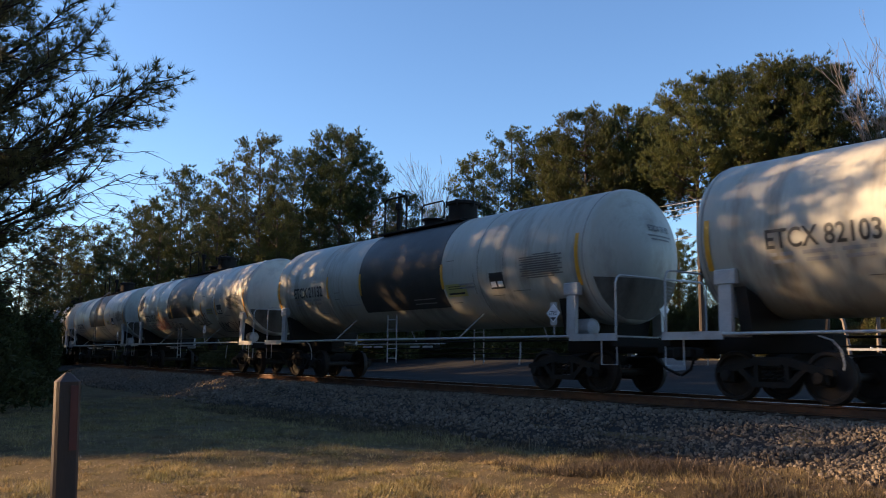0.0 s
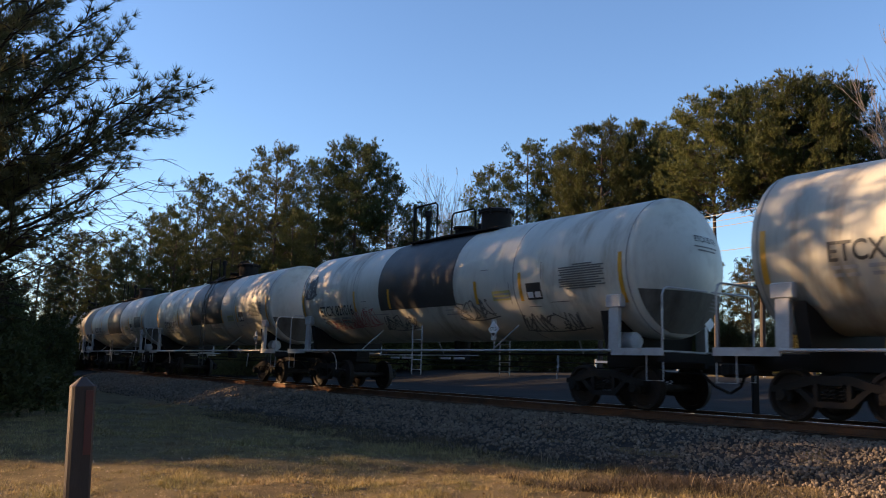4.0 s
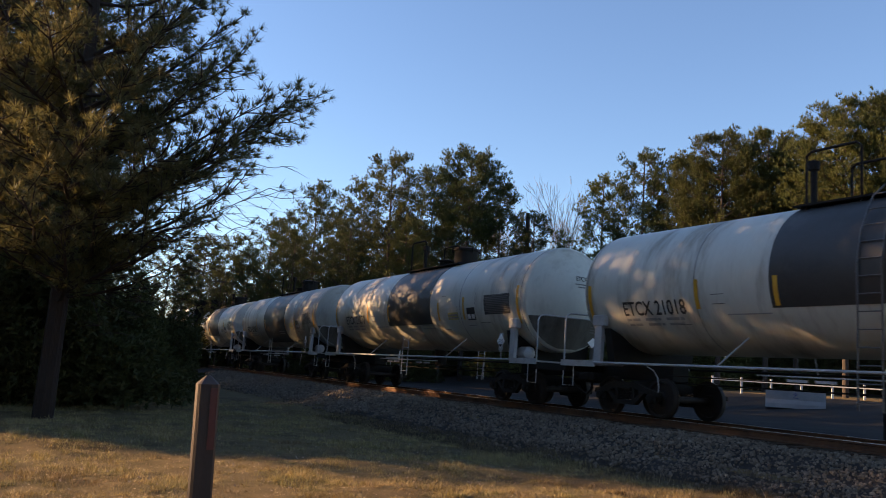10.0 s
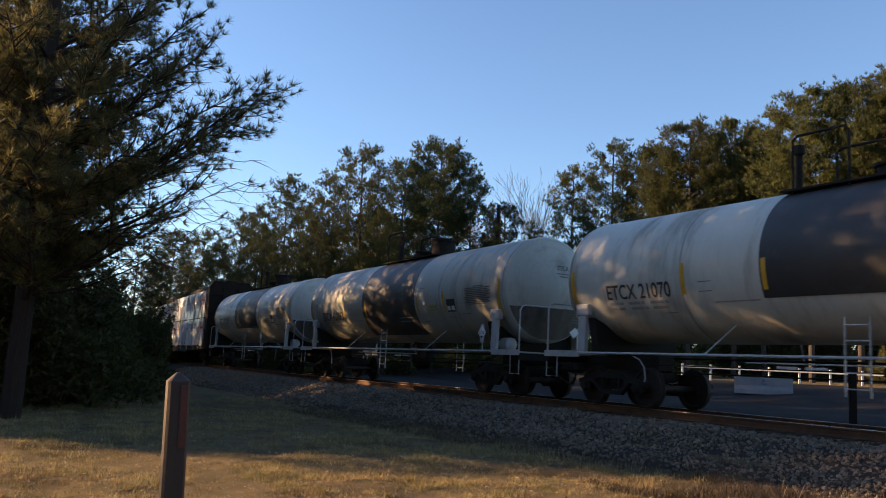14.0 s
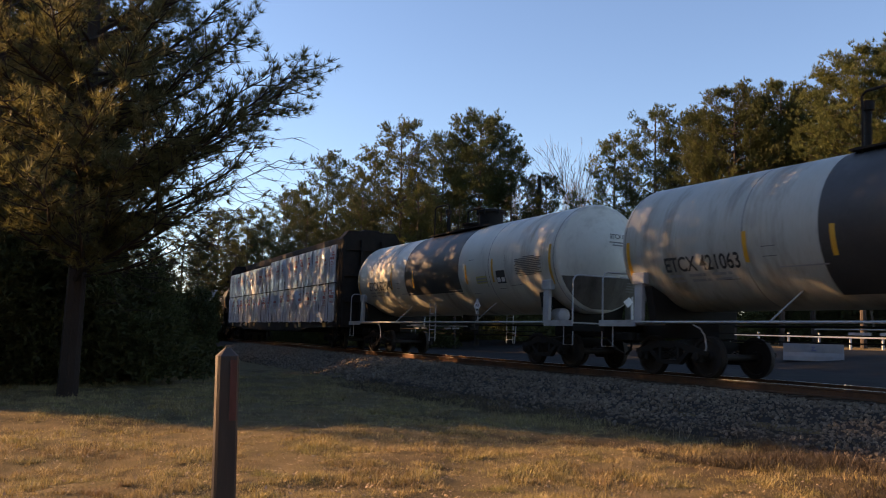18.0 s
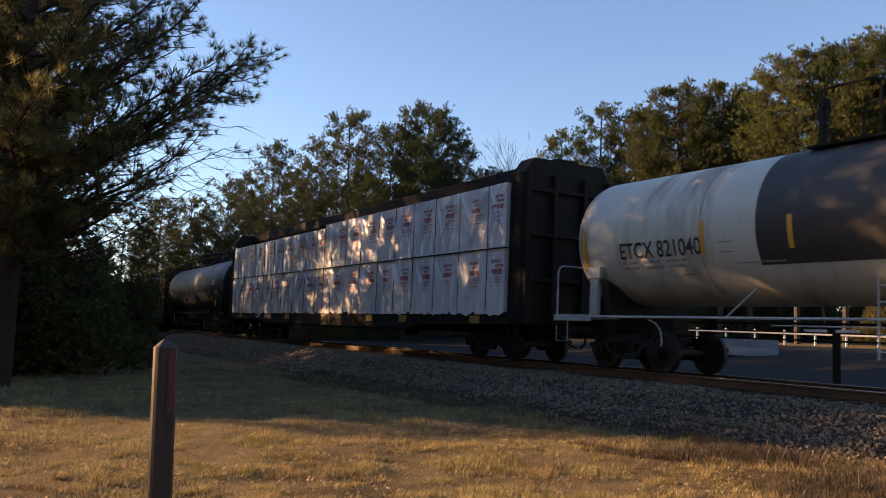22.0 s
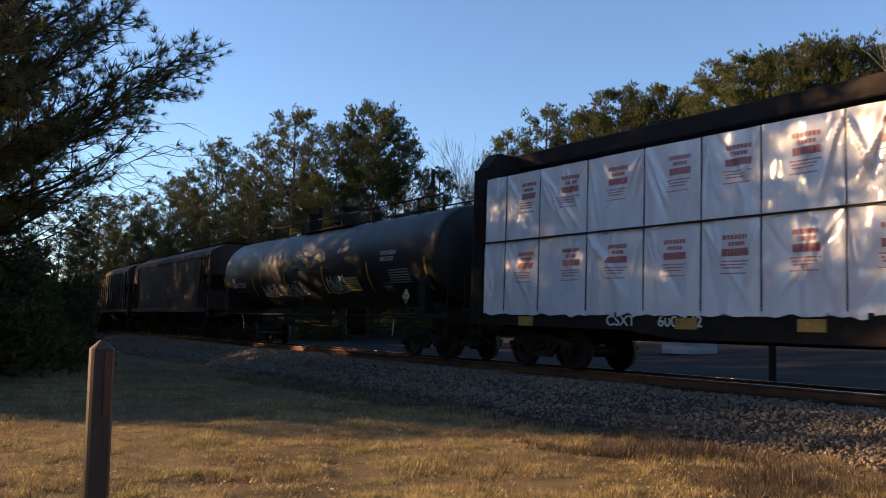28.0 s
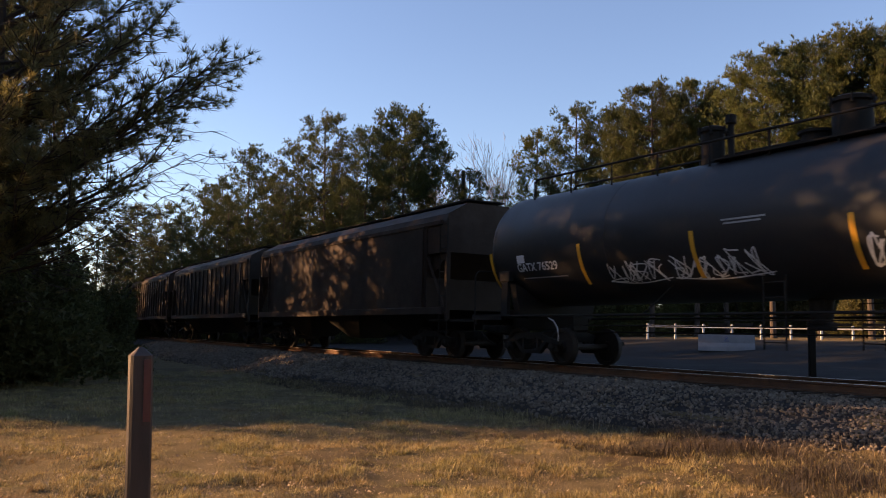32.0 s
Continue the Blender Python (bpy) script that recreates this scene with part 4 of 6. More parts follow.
LAB = "white tank car with dark band, "
STRIPS = ((-7.4, 2.35, 3.3), (-3.85, 2.55, 3.25), (-1.8, 2.55, 3.2), (2.4, 2.5, 3.15), (4.15, 2.5, 3.25), (7.35, 2.3, 3.45))
BASE = dict(
    strips=STRIPS,
    placards=((6.7, 1.72),),
    panels=((3.05, 2.42, 3.75, 2.66, M_YELLOWPANEL),),
    dark_bars=tuple((5.5 + d0, 5.5 + d1, 3.08 - 0.052 * k, 0.03) for k, (d0, d1) in enumerate(((0.45, 1.05), (0.0, 1.4), (0.0, 1.3), (0.05, 1.4), (0.0, 1.35), (0.1, 1.4), (0.0, 1.25), (0.0, 1.4), (0.05, 1.3), (0.0, 1.4), (0.2, 1.1)))) + ((2.62, 2.95, 3.2, 0.016), (2.6, 3.0, 2.08, 0.016), (4.3, 4.75, 2.2, 0.016), (5.1, 5.7, 2.28, 0.016), (3.72, 3.74, 2.3, 0.55), (4.9, 4.915, 2.85, 0.4), (-3.45, -3.1, 2.7, 0.016), (-3.45, -3.1, 2.5, 0.016), (-4.6, -4.2, 2.05, 0.016)),
    bars=tuple((-6.2 + a, -6.2 + b, 2.52 - 0.13 * k, 0.065) for k, row in enumerate((((0, 0.16), (0.2, 0.45), (0.62, 1.0), (1.03, 1.12), (1.3, 1.7), (1.74, 1.85)), ((0.02, 0.2), (0.24, 0.46), (0.66, 1.06), (1.1, 1.2), (1.34, 1.8)))) for a, b in row) + ((3.1, 3.7, 2.55, 0.05), (3.1, 3.7, 2.46, 0.05), (-3.1, -2.0, 2.25, 0.03), (0.9, 1.9, 2.25, 0.03), (0.9, 1.9, 2.12, 0.03)),
)


def qual_panel(x):
    return ((x, 2.38, x + 0.52, 2.78, M_BLACKLET), (x + 0.03, 2.43, x + 0.22, 2.57, M_PLACARD), (x + 0.29, 2.43, x + 0.48, 2.57, M_PLACARD))


def white_car(number, tail, size=0.47, low=0.0, **more):
    """low: how far the number and the strips sit below their usual height."""
    st = dict(BASE)
    st["strips"] = tuple((x, a - 0.4 * low, b - 0.6 * low) for x, a, b in STRIPS)
    st["bars"] = tuple((a, b, z - low, h) if a < -4 else (a, b, z, h) for a, b, z, h in BASE["bars"])
    st["label"] = LAB + tail
    st["letters"] = ((number, -6.25, 2.80 - low, size, 0.815),)
    st["panels"] = BASE["panels"] + qual_panel(4.35)
    st.update(more)
    return tank_car(number, st)


TRAIN = []  # (thing, metres behind the first coupling, its wheelsets)


def join_train(made, u):
    TRAIN.append((made[0], u, made[1]))


join_train(white_car("ETCX 821031", "streaked lower side", paint=M_GREY_TANK), -PITCH / 2)
join_train(white_car("ETCX 21132", "yellow strips, end rails", paint=M_GREY_TANK, panels=((2.5, 2.26, 3.35, 2.60, M_YELLOWPANEL), (2.58, 2.32, 3.25, 2.37, M_BLACKLET), (2.62, 2.47, 3.2, 2.485, M_BLACKLET), (2.62, 2.53, 3.2, 2.545, M_BLACKLET)) + qual_panel(4.35), strips=STRIPS[:4] + STRIPS[5:], band=(-1.85, 2.4), band_low=2.05), PITCH * 0.5)
join_train(white_car("ETCX 821016", "sprayed scrawls along its side", low=0.33, placards=((3.3, 1.72),), band=(-2.37, 1.45), band_low=2.40, ladder=-0.1, scrawls=(
    ("dark sprayed scrawl", zigzag(-7.3, -6.5, 3.05, 3.75, 5, 3) + zigzag(-7.2, -6.6, 3.0, 3.6, 6, 4), M_FADEDINK, 0.024),
    ("red sprayed scrawl", zigzag(-6.0, -3.9, 1.85, 2.15, 7, 7) + zigzag(-4.1, -2.7, 1.9, 2.45, 8, 4), M_REDLET, 0.014),
    ("black sprayed scrawl", zigzag(-2.5, -0.8, 1.7, 2.15, 9, 5), M_FADEDINK, 0.016),
    ("black sprayed scrawl", zigzag(1.5, 2.9, 1.95, 2.45, 10, 3) + zigzag(3.75, 5.75, 1.45, 2.0, 12, 5), M_FADEDINK, 0.02))), PITCH * 1.5)
join_train(white_car("ETCX 21018", "tall ladder over the band", low=0.34, tall_ladder=True, ladder=0.2, band_low=2.39), PITCH * 2.5)
join_train(white_car("ETCX 21070", "dark stencilled block, run marks", low=0.22, panels=((5.45, 2.53, 6.92, 3.12, M_BLACKLET),) + BASE["panels"] + qual_panel(4.35), band=(-1.9, 1.77), band_low=2.32), PITCH * 3.5)
join_train(white_car("ETCX 421063", "wide band, faded lettering", low=0.34, paint=M_GREY_TANK, band=(-2.1, 2.2), band_low=1.75), PITCH * 4.5)
join_train(white_car("ETCX 821040", "bright strips, end air tank", size=0.50, low=0.15, placards=((3.4, 1.72),), band=(-2.55, 1.87), band_low=2.23), PITCH * 5.5)

BLACK = dict(
    black=True, half=10.1, radius=1.50, zc=3.0, label="black tank car with yellow strips and sprayed white scrawls",
    strips=tuple((u, 1.85, 2.88) for u in (-8.75, -5.3, -1.95, 1.45, 4.78, 8.25)),
    letters=(("HYDROGEN", 5.65, 3.12, 0.185, 0.95), ("PEROXIDE", 5.68, 2.93, 0.185, 0.95), ("GATX", -7.72, 2.42, 0.30, 0.9), ("76529", -6.9, 2.42, 0.30, 1.0)),
    placards=((7.5, 1.76),), bars=tuple((6.1, 7.3, 2.56 - 0.08 * k, 0.04) for k in range(6)) + ((-7.6, -5.9, 2.12, 0.03), (-1.2, -0.2, 3.0, 0.035), (-1.15, -0.3, 2.93, 0.035)),
    panels=((3.0, 1.95, 4.0, 2.46, M_YELLOWPANEL),) + tuple((3.06, 2.34 - 0.08 * k, 3.94, 2.368 - 0.08 * k, M_BLACKLET) for k in range(5)) + ( (-7.65, 2.55, -7.35, 2.75, M_PLACARD), (5.6, 1.90, 6.15, 1.93, M_GREYLET), (5.6, 2.17, 6.15, 2.20, M_GREYLET), (5.6, 1.93, 5.63, 2.17, M_GREYLET), (6.12, 1.93, 6.15, 2.17, M_GREYLET), (5.68, 1.99, 6.06, 2.1, M_GREYLET)), rail_top=(-7.9, 8.0, 0.34, 12), bonnets=((0.63, 0.36, 0.8), (-2.6, 0.25, 0.85), (2.6, 0.2, 0.4)), ladder=0.0,
    scrawls=(("white sprayed scrawl", zigzag(-4.5, -2.9, 1.86, 2.36, 15, 4), M_WHITELET, 0.014), ("white sprayed scrawl", zigzag(-2.6, -0.4, 1.86, 2.4, 16, 6), M_WHITELET, 0.016), ("white sprayed scrawl", zigzag(1.7, 3.0, 1.92, 2.5, 17, 5), M_WHITELET, 0.018)),
)
join_train(tank_car("black", BLACK), 147.3)


# ---- centre-beam flat car and its wrapped load ----
CB_U, CB_HALF = 122.8, 14.6


def centre_beam_car():
    car = thing("centerbeam_flat_car", "dark brown centre-beam flat car with tall end bulkheads", "flat car", "freight train")
    h = CB_HALF - 0.55
    sh = Shape()
    sh.box(-h, -0.35, 0.72, h, 0.35, 1.18, 0.02)
    part("center_sill", sh, M_CENTERBEAM, car)
    sh = Shape()
    sh.box(-h + 0.5, -1.42, 1.18, h - 0.5, 1.42, 1.28)
    part("deck", sh, M_CENTERBEAM, car)
    for y0, y1 in ((-1.47, -1.40), (1.40, 1.47)):
        sh = Shape().prism([(-h + 0.4, 1.30), (h - 0.4, 1.30), (h - 0.4, 1.0), (8.6, 0.94), (7.2, 0.78), (-7.2, 0.78), (-8.6, 0.94), (-h + 0.4, 1.0)], "y", y0, y1)
        part("side_sill", sh, M_CENTERBEAM, car)
    for o in (1, -1):
        x = o * (h - 0.25)
        deep = 0.62 if o > 0 else 0.45
        sh = Shape()
        sh.prism([(-1.45, 1.0), (1.45, 1.0), (1.45, 5.05), (1.15, 5.46), (-1.15, 5.46), (-1.45, 5.05)], "x", min(x, x - o * deep), max(x, x - o * deep))
        wall = part("bulkhead", sh, M_CENTERBEAM, car, "ribbed dark end bulkhead")
        for y in (-1.38, -0.5, 0.5, 1.38):
            part("rib", Shape().box(min(x, x + o * 0.16), y - 0.06, 1.0, max(x, x + o * 0.16), y + 0.06, 5.04, 0.01), M_CENTERBEAM, wall)
        for z in (2.2, 3.4, 4.6):
            part("rib", Shape().box(min(x, x + o * 0.13), -1.42, z - 0.05, max(x, x + o * 0.13), 1.42, z + 0.05), M_CENTERBEAM, wall)
        ladder(car, *sorted((x - o * 0.06, x - o * (deep - 0.08))), -1.50, 0.6, 4.6, M_UNDER, 11, "end_ladder")
        coupler(car, o * CB_HALF, o)
        sh = Shape().tube([(x + o * 0.4, -1.45, 1.2), (x + o * 0.4, -1.45, 2.3), (x + o * 0.4, -1.2, 2.4)], 0.02, 6)
        part("end_hand_rail", sh, M_UNDER, car)
    sh = Shape()
    sh.box(-h + 0.3, -0.40, 5.14, h - 0.3, 0.40, 5.55, 0.03)
    sh.box(-h + 0.3, -0.10, 4.4, h - 0.3, 0.10, 5.16)
    part("top_chord", sh, M_CENTERBEAM, car, "deep dark beam along the top")
    n = 18
    for k in range(n + 1):
        x = -h + 0.45 + (2 * h - 0.9) * k / n
        sh = Shape().box(x - 0.08, -0.12, 1.28, x + 0.08, 0.12, 5.14)
        part("center_post", sh, M_CENTERBEAM, car)
    for x in (11.55, 7.05, 4.4, 0.0, -4.4, -7.0, -11.7):
        sh = Shape().box(x - 0.26, -1.486, 0.98, x + 0.26, -1.472, 1.2)
        part("yellow_plate", sh, M_PLATE, car, "yellow reflective plate on the side sill")
    me = flat_text("CSXT", 0.30, M_WHITELET, 1.1)
    me.transform(Matrix.Translation((-9.1, -1.478, 1.12)))
    part("lettering", me, M_WHITELET, car)
    me = flat_text("600 642", 0.30, M_WHITELET, 1.1)
    me.transform(Matrix.Translation((-7.7, -1.478, 1.12)))
    part("lettering", me, M_WHITELET, car)
    sh = Shape()
    for x in np.linspace(-h + 1.2, h - 1.2, 20):
        sh.box(x - 0.05, -1.50, 1.20, x + 0.05, -1.468, 1.31)
    tagged(part("strap_winch_row", sh, M_UNDER, car), kind="stuff")
    return car, trucks(car, (CB_HALF - 3.0, -(CB_HALF - 3.0)))


join_train(centre_beam_car(), CB_U)

BUNDLE_U = [109.75, 110.65, 112.2, 113.7, 115.15, 116.5, 117.83, 119.37, 120.78, 122.18, 122.96, 123.88, 125.15, 126.56, 128.14, 129.44, 130.86, 132.49, 134.06, 135.3, 136.12]
LOAD = []


def drape(w, z0, z1, seed):
    """The slack sheet over one bundle: a function of x and height that gives a point of it."""
    rng = random.Random(seed)
    ph = rng.random() * 9
    folds = []
    slack = rng.random() ** 1.5  # how loosely the sheet hangs
    for k in range(rng.randint(5, 9) + int(4 * slack)):
        # straight creases, from the tied top corners and the middle down to the hem
        xa, xb = rng.choice((-0.5, 0.5, rng.uniform(-0.5, 0.5))) * w, rng.uniform(-0.55, 0.55) * w
        folds.append((xa, xb, rng.uniform(0.022, 0.06), rng.choice((-1, 1, 1)) * rng.uniform(0.018, 0.04 + 0.07 * slack), rng.uniform(0.0, 0.5)))

    def at(x, z):
        q = (z - z0) / (z1 - z0)
        edge = min((w / 2 - abs(x)) / 0.05, 1.0)
        y = (0.03 + 0.03 * slack) * noise.noise((x * 1.8 + ph, z * 1.1, seed)) + 0.010 * noise.noise((x * 6 + ph, z * 2.5, seed))
        for xa, xb, wid, deep, lo in folds:
            d = (x - (xb + (xa - xb) * q)) / (wid * (1.6 - q * 0.6))
            y += deep * math.exp(-d * d) * min(max(q - lo, 0) * 4, 1) * min((1.02 - q) * 5, 1)
        y += 0.02 * (1 - q) * math.sin(x * 11 + ph)
        hem = (0.09 * noise.noise((x * 3 + ph, 0, seed)) - 0.07) * max(0, 1 - q * 5)
        return (x, -1.50 - max(y, -0.03) * max(edge, 0.0), z + hem)
    return at


def bundle_mesh(w, z0, z1, seed):
    """A stack of boards in slack plastic wrap: creased face, sagging hem."""
    at = drape(w, z0, z1, seed)
    sh = Shape()
    nx, nz = max(14, int(w / 0.03)), 40
    v = [at((i / nx - 0.5) * (w - 0.004), z0 + (z1 - z0) * k / nz) for k in range(nz + 1) for i in range(nx + 1)]
    f = [(k * (nx + 1) + i, k * (nx + 1) + i + 1, (k + 1) * (nx + 1) + i + 1, (k + 1) * (nx + 1) + i) for k in range(nz) for i in range(nx)]
    nb = len(v)
    v += [(x, -0.15, z) for x, z in ((-w / 2 + 0.01, z0), (w / 2 - 0.01, z0), (w / 2 - 0.01, z1), (-w / 2 + 0.01, z1))]
    lo = [i for i in range(nx + 1)]
    hi = [nz * (nx + 1) + i for i in range(nx + 1)]
    le = [k * (nx + 1) for k in range(nz + 1)]
    ri = [k * (nx + 1) + nx for k in range(nz + 1)]
    f += [tuple(lo[::-1]) + (nb, nb + 1), tuple(hi) + (nb + 2, nb + 3), tuple(le) + (nb + 3, nb), tuple(ri[::-1]) + (nb + 1, nb + 2), (nb, nb + 3, nb + 2, nb + 1)]
    sh.add(v, f)
    return fix(sh.mesh("wrapped_pallet", M_WRAP, True))


def prints(w, z0, z1, seed, at):
    """Red printed lines that cannot be read, lying on the creased wrap."""
    rng = random.Random(seed * 3 + 1)
    sh = Shape()
    x0 = rng.uniform(-0.14, 0.02) * w
    zt = z0 + (z1 - z0) * 0.78

    def patch(a, b, lo, hi):
        n, m = max(1, int((b - a) / 0.03)), max(1, int((hi - lo) / 0.04))
        v = []
        for j in range(m + 1):
            for i in range(n + 1):
                x, y, z = at(a + (b - a) * i / n, lo + (hi - lo) * j / m)
                v.append((x, y - 0.006, z))
        sh.add(v, [(j * (n + 1) + i, j * (n + 1) + i + 1, (j + 1) * (n + 1) + i + 1, (j + 1) * (n + 1) + i) for j in range(m) for i in range(n)])
    for k, (off, wid, h) in enumerate(((0.0, 0.54, 0.085), (0.10, 0.36, 0.075), (0.0, 0.54, 0.14), (-0.06, 0.62, 0.026), (-0.02, 0.5, 0.026), (0.0, 0.42, 0.026), (-0.06, 0.56, 0.022))):
        z = zt - (0, 0.12, 0.31, 0.42, 0.48, 0.54, 0.64)[k]
        wid = min(wid, w * 0.46)
        n = max(2, int(wid / 0.07))
        for q in range(n):
            a, b = x0 + off + wid * q / n, x0 + off + wid * (q + (0.8 if k != 2 else 0.93)) / n
            patch(a, b, z, z + h)
    return sh.mesh("red_print", M_REDLET)


def load_bundles():
    for i, (a, b) in enumerate(zip(BUNDLE_U, BUNDLE_U[1:])):
        for row, (z0, z1) in enumerate(((1.31, 3.035), (3.075, 4.84 if b <= 123 else 4.70))):
            w = b - a
            me = bundle_mesh(w, z0, z1, i * 2 + row + 11)
            near = tagged(new("wrapped_pallet", me), "bundle in creased white plastic wrap with red print", "bundle", "wrapped load")
            if w > 0.85:
                tagged(part("red_print", prints(w, z0, z1, i * 2 + row, drape(w, z0, z1, i * 2 + row + 11)), M_REDLET, near), kind="stuff")
            sh = Shape().box(-w / 2 - 0.011, -1.516, z0 + 0.02, -w / 2 + 0.011, -1.47, z1)
            part("dark_strap", sh, M_UNDER, near)
            if row == 0:
                part("dunnage_strip", Shape().box(-w / 2, -1.545, 3.035, w / 2, -1.30, 3.073), M_UNDER, near)
            LOAD.append((near, (a + b) / 2, 0))
            far = tagged(new("wrapped_pallet", me), "bundle in white plastic wrap behind the centre beam", "bundle", "wrapped load")
            LOAD.append((far, (a + b) / 2, 180))


load_bundles()


# ---- covered hopper cars ----
def hopper_car(half, paint, ribs, label):
    car = thing("hopper_car", label, "hopper car", "freight train")
    h = half - 0.6
    zb, zt = 1.45, 4.25
    body = Shape()
    prof = [(-1.50, zb), (-1.52, zt - 0.25), (-1.42, zt), (-0.75, 4.62), (0.75, 4.62), (1.42, zt), (1.52, zt - 0.25), (1.50, zb)]
    body.prism(prof, "x", -h + 1.3, h - 1.3)
    b = part("body", body, paint, car)
    for o in (1, -1):
        sh = Shape()
        x0, x1 = o * (h - 1.3), o * (h - 0.2)
        sh.prism([(-1.48, 3.1), (-1.5, zt - 0.25), (-1.42, zt), (-0.75, 4.62), (0.75, 4.62), (1.42, zt), (1.5, zt - 0.25), (1.48, 3.1)], "x", min(x0, x1), max(x0, x1))
        part("end_overhang", sh, paint, b)
        sh = Shape().prism([(o * (h - 0.2), 3.1), (o * (h - 1.35), 3.1), (o * (h - 2.9), zb), (o * (h - 2.75), zb)], "y", -1.35, 1.35)
        part("slope_sheet", sh, paint, b)
        for y in (-1.46, 1.46):
            sh = Shape()
            sh.box(min(o * (h - 0.1), o * (h - 0.22)), y - 0.06, 1.1, max(o * (h - 0.1), o * (h - 0.22)), y + 0.06, 3.12)
            sh.tube([(o * (h - 0.16), y, 1.2), (o * (h - 1.3), y, 3.0)], 0.04, 6)
            part("end_post", sh, paint, car)
            ladder(car, *sorted((o * (h - 0.12), o * (h - 0.55))), y * 1.02, 0.6, 4.1, M_UNDER, 10, "end_ladder")
        sh = Shape().box(min(o * h, o * (h - 2.6)), -0.3, 0.85, max(o * h, o * (h - 2.6)), 0.3, 1.2)
        sh.box(min(o * h, o * (h - 1.2)), -1.45, 1.08, max(o * h, o * (h - 1.2)), 1.45, 1.14)
        part("end_sill", sh, M_UNDER, car)
        coupler(car, o * half, o)
    for y in (-1.5, 1.5):
        sh = Shape().box(-h + 0.3, y - 0.05, 1.28, h - 0.3, y + 0.05, 1.50, 0.01)
        part("side_sill", sh, paint, car)
        sh = Shape().box(-h + 0.4, y - 0.05, zt - 0.32, h - 0.4, y + 0.06, zt - 0.18, 0.01)
        part("side_plate", sh, paint, car)
        for k in range(ribs):
            x = (-h + 1.5) + (2 * h - 3.0) * k / (ribs - 1)
            sh = Shape().box(x - 0.05, min(y, y * 1.05), 1.5, x + 0.05, max(y, y * 1.05), zt - 0.3)
            part("side_rib", sh, paint, car)
    for x in (-h * 0.55, 0.0, h * 0.55):
        sh = Shape()
        sh.loft([[(x - 1.9, -1.3, zb), (x + 1.9, -1.3, zb), (x + 1.9, 1.3, zb), (x - 1.9, 1.3, zb)], [(x - 0.4, -0.5, 0.5), (x + 0.4, -0.5, 0.5), (x + 0.4, 0.5, 0.5), (x - 0.4, 0.5, 0.5)]])
        part("outlet_chute", sh, M_UNDER, car)
    sh = Shape()
    sh.box(-h + 0.3, -0.65, 4.72, h - 0.3, 0.65, 4.76)
    for x in np.linspace(-h + 0.6, h - 0.6, 14):
        sh.box(x - 0.03, -0.6, 4.60, x + 0.03, 0.6, 4.73)
    part("running_board", sh, M_UNDER, car)
    for x in np.linspace(-h + 2.2, h - 2.2, 5):
        sh = Shape().lathe([(4.60, 0.42), (4.82, 0.42), (4.86, 0.3), (4.87, 0.05)], "z", 16, (x, 0, 0))
        part("roof_hatch", sh, paint, car)
    return car, trucks(car, (half - 2.3, -(half - 2.3)))


def hopper_number(car, half):
    sh = Shape()
    for k in range(4):
        sh.box(half - 0.78, -1.1 + 0.2 * k, 4.0, half - 0.77, -0.96 + 0.2 * k, 4.16)
    part("faded_number", sh, M_WHITELET, car)


HOP = 8.9
join_train(hopper_car(HOP, M_HOPPER, 2, "faded brown covered hopper car with smooth dirty sides"), 157.5 + HOP)
join_train(hopper_car(HOP, M_HOPPER_GREY, 16, "grey-brown covered hopper car with ribbed sides"), 157.5 + HOP * 3)
join_train(hopper_car(HOP, M_HOPPER, 16, "brown covered hopper car with ribbed sides"), 157.5 + HOP * 5)
join_train(hopper_car(HOP, M_HOPPER_GREY, 2, "grey-brown covered hopper car with smooth sides"), 157.5 + HOP * 7)

# ---- trees ----
def tuft_cloud(centres, dirs, rng, needles, length, width, spread=1.0):
    """Fans of needles, all as one heap of thin triangles."""
    c = np.repeat(np.array(centres), needles, axis=0)
    d = np.repeat(np.array(dirs), needles, axis=0)
    n = len(c)
    r = rng.normal(size=(n, 3)) * spread + d
    r /= np.linalg.norm(r, axis=1, keepdims=True)
    w = np.cross(r, rng.normal(size=(n, 3)))
    w /= np.linalg.norm(w, axis=1, keepdims=True) + 1e-9
    ln = length * (0.65 + 0.6 * rng.random((n, 1)))
    base = c + r * ln * 0.08
    v = np.empty((n * 3, 3))
    v[0::3], v[1::3], v[2::3] = base - w * width, base + w * width, c + r * ln
    return v


def soup(name, v, material):
    me = bpy.data.meshes.new(name)
    n = len(v) // 3
    me.vertices.add(n * 3)
    me.vertices.foreach_set("co", np.asarray(v, dtype=np.float32).ravel())
    me.loops.add(n * 3)
    me.loops.foreach_set("vertex_index", np.arange(n * 3, dtype=np.int32))
    me.polygons.add(n)
    me.polygons.foreach_set("loop_start", np.arange(0, n * 3, 3, dtype=np.int32))
    me.update(calc_edges=True)
    me.materials.append(material)
    return me


